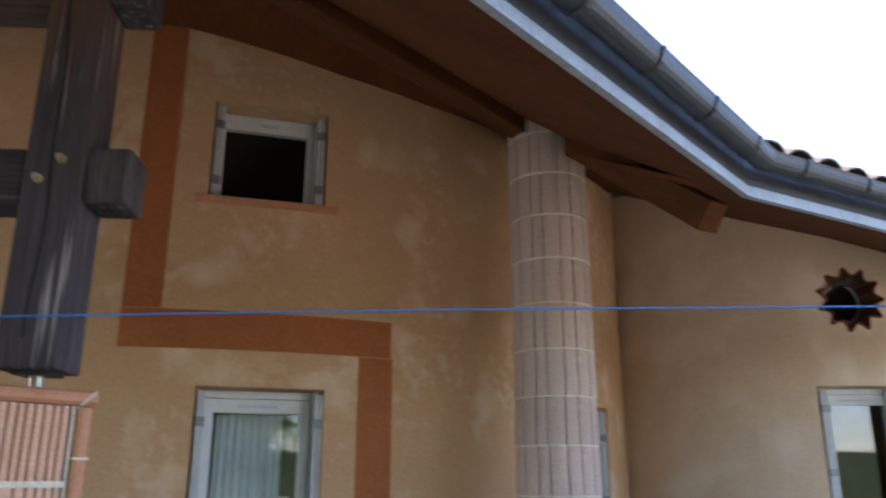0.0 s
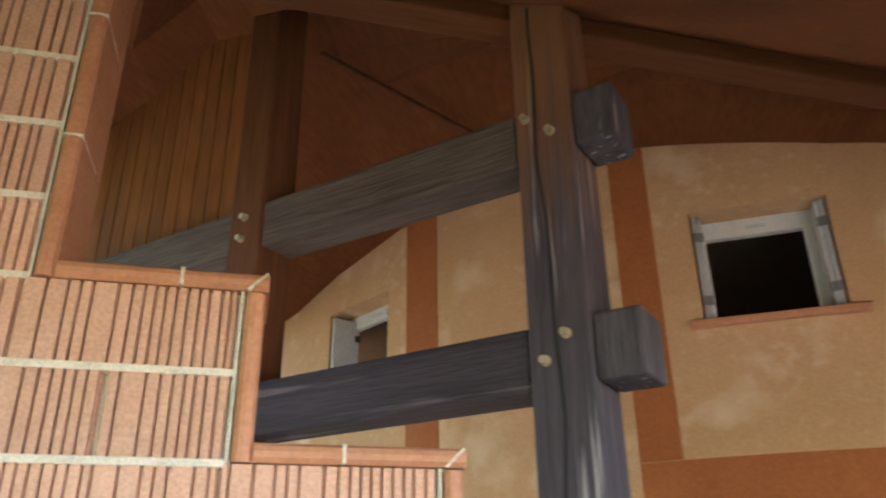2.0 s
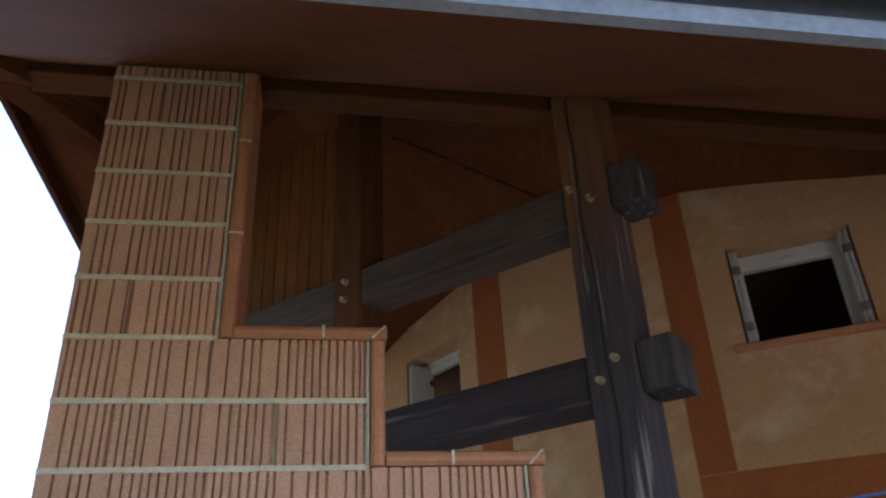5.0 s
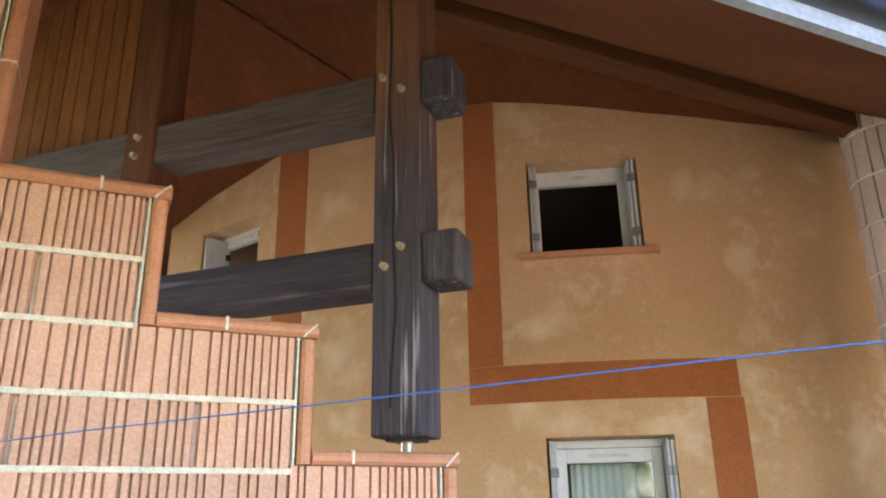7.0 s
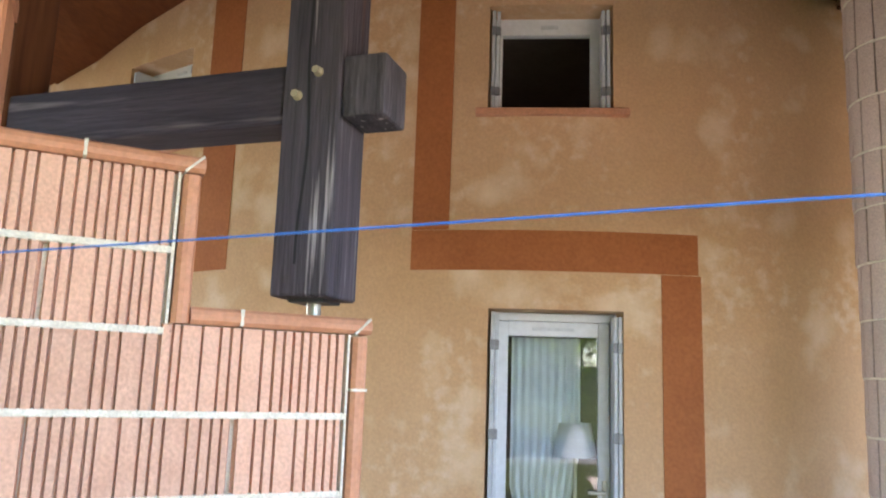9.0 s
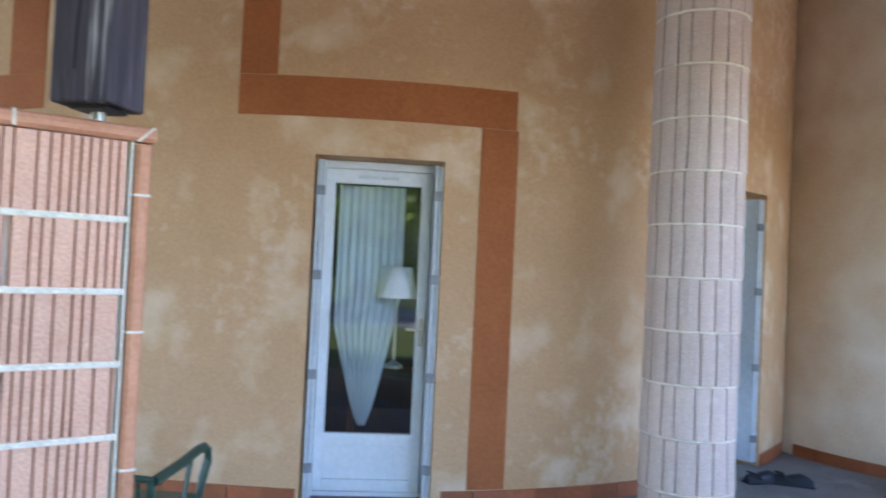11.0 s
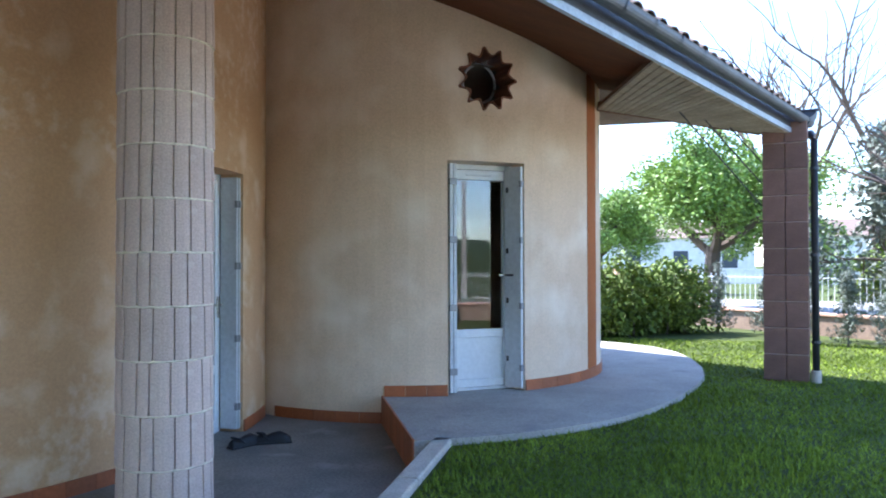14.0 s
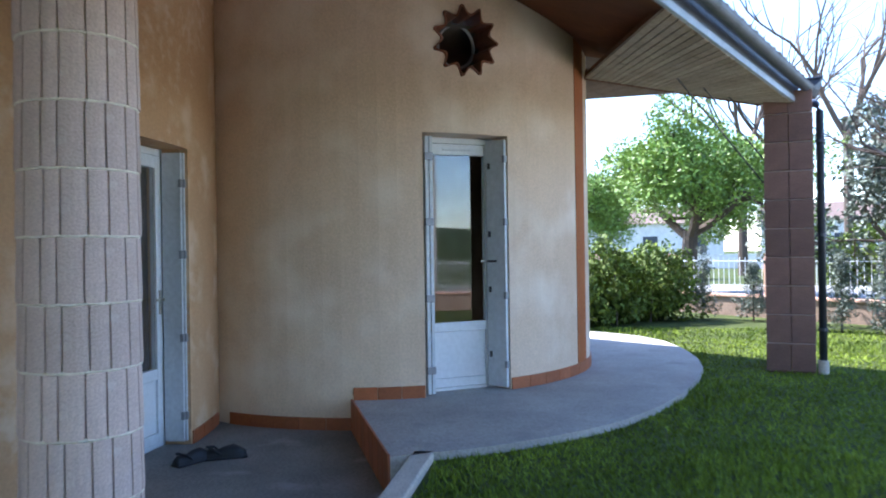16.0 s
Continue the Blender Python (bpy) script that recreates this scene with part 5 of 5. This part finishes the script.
part("globe", lathe([(0.01, 3.15), (0.12, 3.2), (0.19, 3.34), (0.17, 3.48), (0.08, 3.57), (0.01, 3.58)], 16), LAMPSHADE, lamp_post, "white globe", True)
mast = tagged(empty("utility_pole", pose(5.5, -20.0, 0.1)), "pale wooden utility pole beside the road", "utility pole")
pb = bmesh.new()
tube(pb, [(0, 0, 0), (0, 0, 4.6)], 0.10, 10, 0.07)
part("pole", pb, CURB, mast)
# wooded rise that closes the view to the front
bm = bmesh.new()
cols = []
for i in range(81):
    x = -120 + i * 3.6
    top = 4.0 + 1.6 * noise.noise((x * 0.03, 2.0, 0)) + 1.4 * noise.noise((x * 0.21, 7.0, 0))
    cols.append([bm.verts.new((x, y, z)) for y, z in ((-70, 0.1), (-73, top * 0.6), (-78, top), (-90, 0.1))])
for a, b in zip(cols, cols[1:]):
    for k in range(3):
        bm.faces.new((a[k], b[k], b[k + 1], a[k + 1]))
tagged(link("backdrop_woods", bm, WOODS), "low dark green wooded rise beyond the road", "woods", kind="structure")


# ---- far houses ----
def house(m, w, d_, h, label):
    ob = tagged(empty("far_house", m), label, "house", "far houses")
    part("wall", boxed(-w / 2, w / 2, -d_ / 2, d_ / 2, 0, h), PLASTER_FAR, ob)
    bm = bmesh.new()
    q = [bm.verts.new(v) for v in ((-w / 2 - 0.3, -d_ / 2 - 0.3, h), (w / 2 + 0.3, -d_ / 2 - 0.3, h), (w / 2 + 0.3, d_ / 2 + 0.3, h), (-w / 2 - 0.3, d_ / 2 + 0.3, h), (-w / 2 - 0.3, 0, h + 1.3), (w / 2 + 0.3, 0, h + 1.3))]
    for f in ((0, 1, 5, 4), (2, 3, 4, 5), (0, 4, 3), (1, 2, 5), (0, 3, 2, 1)):
        bm.faces.new([q[i] for i in f])
    part("roof", bm, ROOF_TILE, ob, "brown tiled roof")
    n = int(w / 3)
    for i in range(n):
        x = -w / 2 + (i + 0.5) * w / n
        win = part("window", boxed(x - 0.5, x + 0.5, -d_ / 2 - 0.02, -d_ / 2 + 0.02, 0.9, 2.1), ZINC, ob)
        part("sill", boxed(x - 0.56, x + 0.56, -d_ / 2 - 0.08, -d_ / 2 - 0.022, 0.84, 0.9), PLASTER_FAR, win)
    return ob


h1_ = house(pose(52, 27, 0.1, 0, 0, -60), 13, 8, 3.0, "long white single-storey house far across the road")
copy_thing(h1_, pose(58, 12, 0.1, 0, 0, -72))
copy_thing(h1_, pose(48, 40, 0.1, 0, 0, -50))
bm = boxed(-0.1, 0.1, -22, 22, 0.1, 1.0)
gw = link("boundary_wall", bm, PLASTER_FAR)
gw.matrix_basis = pose(42, 16, 0, 0, 0, 20)
tagged(gw, "pale low boundary wall across the meadow", "wall")
bush(77, "hedge", pose(27, 3.2, 0.1, 0, 0, 20), "dark green hedge across the road", (1.3, 1.0, 2.0), 9000, 0.09, HEDGE, 70)

# thin rods from the porch boards to the pillar
for (x0, y0), z1 in (((6.55, -1.10), 2.04), ((7.02, -1.09), 2.28), ((7.55, -1.07), 2.51)):
    bm = bmesh.new()
    tube(bm, [(x0, y0, 3.02), (8.03, -1.33, z1)], 0.008, 6)
    tagged(link("brace_rod", bm, IRON), "thin dark rod bracing the porch roof to the pillar", "rod", "rods under the porch")

# ---- grass blades ----
rng = np.random.default_rng(9)
N = 230000
rad = 2.2 + 11 * rng.uniform(0, 1, N) ** 1.6
ang = np.radians(rng.uniform(18, 88, N))
gx, gy = -0.05 + rad * np.sin(ang), -5.37 + rad * np.cos(ang)
cut = (gx - 3.55) * 0.82 * -1 + (gy + 1.2) * 1.14      # past the kerb line
keep = cut / math.hypot(0.82, 1.14) < -0.06
EX, EY = np.array([p[0] for p in EDGE]), np.array([p[1] for p in EDGE])
inside = np.zeros(N, bool)
for i in range(len(EDGE)):
    x0, y0, x1, y1 = EX[i], EY[i], EX[(i + 1) % len(EDGE)], EY[(i + 1) % len(EDGE)]
    hit = ((y0 > gy) != (y1 > gy)) & (gx < (x1 - x0) * (gy - y0) / (y1 - y0 + 1e-9) + x0)
    inside ^= hit
right_side = gx > 3.5
ok = (~inside) & (keep | (right_side & (gy < 3.2))) & ~((gx < 4.3) & (gy > -1.0)) & (gx < 13.5)
ok &= ~((gx < 3.56) & ~keep)
gx, gy = gx[ok], gy[ok]
n = len(gx)
tall = (0.018 + 0.026 * rng.uniform(0, 1, n) ** 2) * (1 + 0.5 * (np.sin(gx * 1.7) * np.cos(gy * 2.3) > 0.4))
th = rng.uniform(0, 2 * np.pi, n)
wd = 0.0018 + 0.0015 * rng.uniform(0, 1, n) + 0.00045 * np.hypot(gx, gy + 5.4)
lean = rng.normal(size=(n, 2)) * 0.018
z = np.full(n, 0.188)
v0 = np.stack([gx - wd * np.cos(th), gy - wd * np.sin(th), z], 1)
v1 = np.stack([gx + wd * np.cos(th), gy + wd * np.sin(th), z], 1)
v2 = np.stack([gx + lean[:, 0], gy + lean[:, 1], z + tall], 1)
gv = np.stack([v0, v1, v2], 1).reshape(-1, 3)
blades = from_arrays("grass", gv.tolist(), np.arange(n * 3).reshape(-1, 3).tolist(), BLADE)
tagged(blades, "short green lawn grass blades", "grass", kind="stuff")
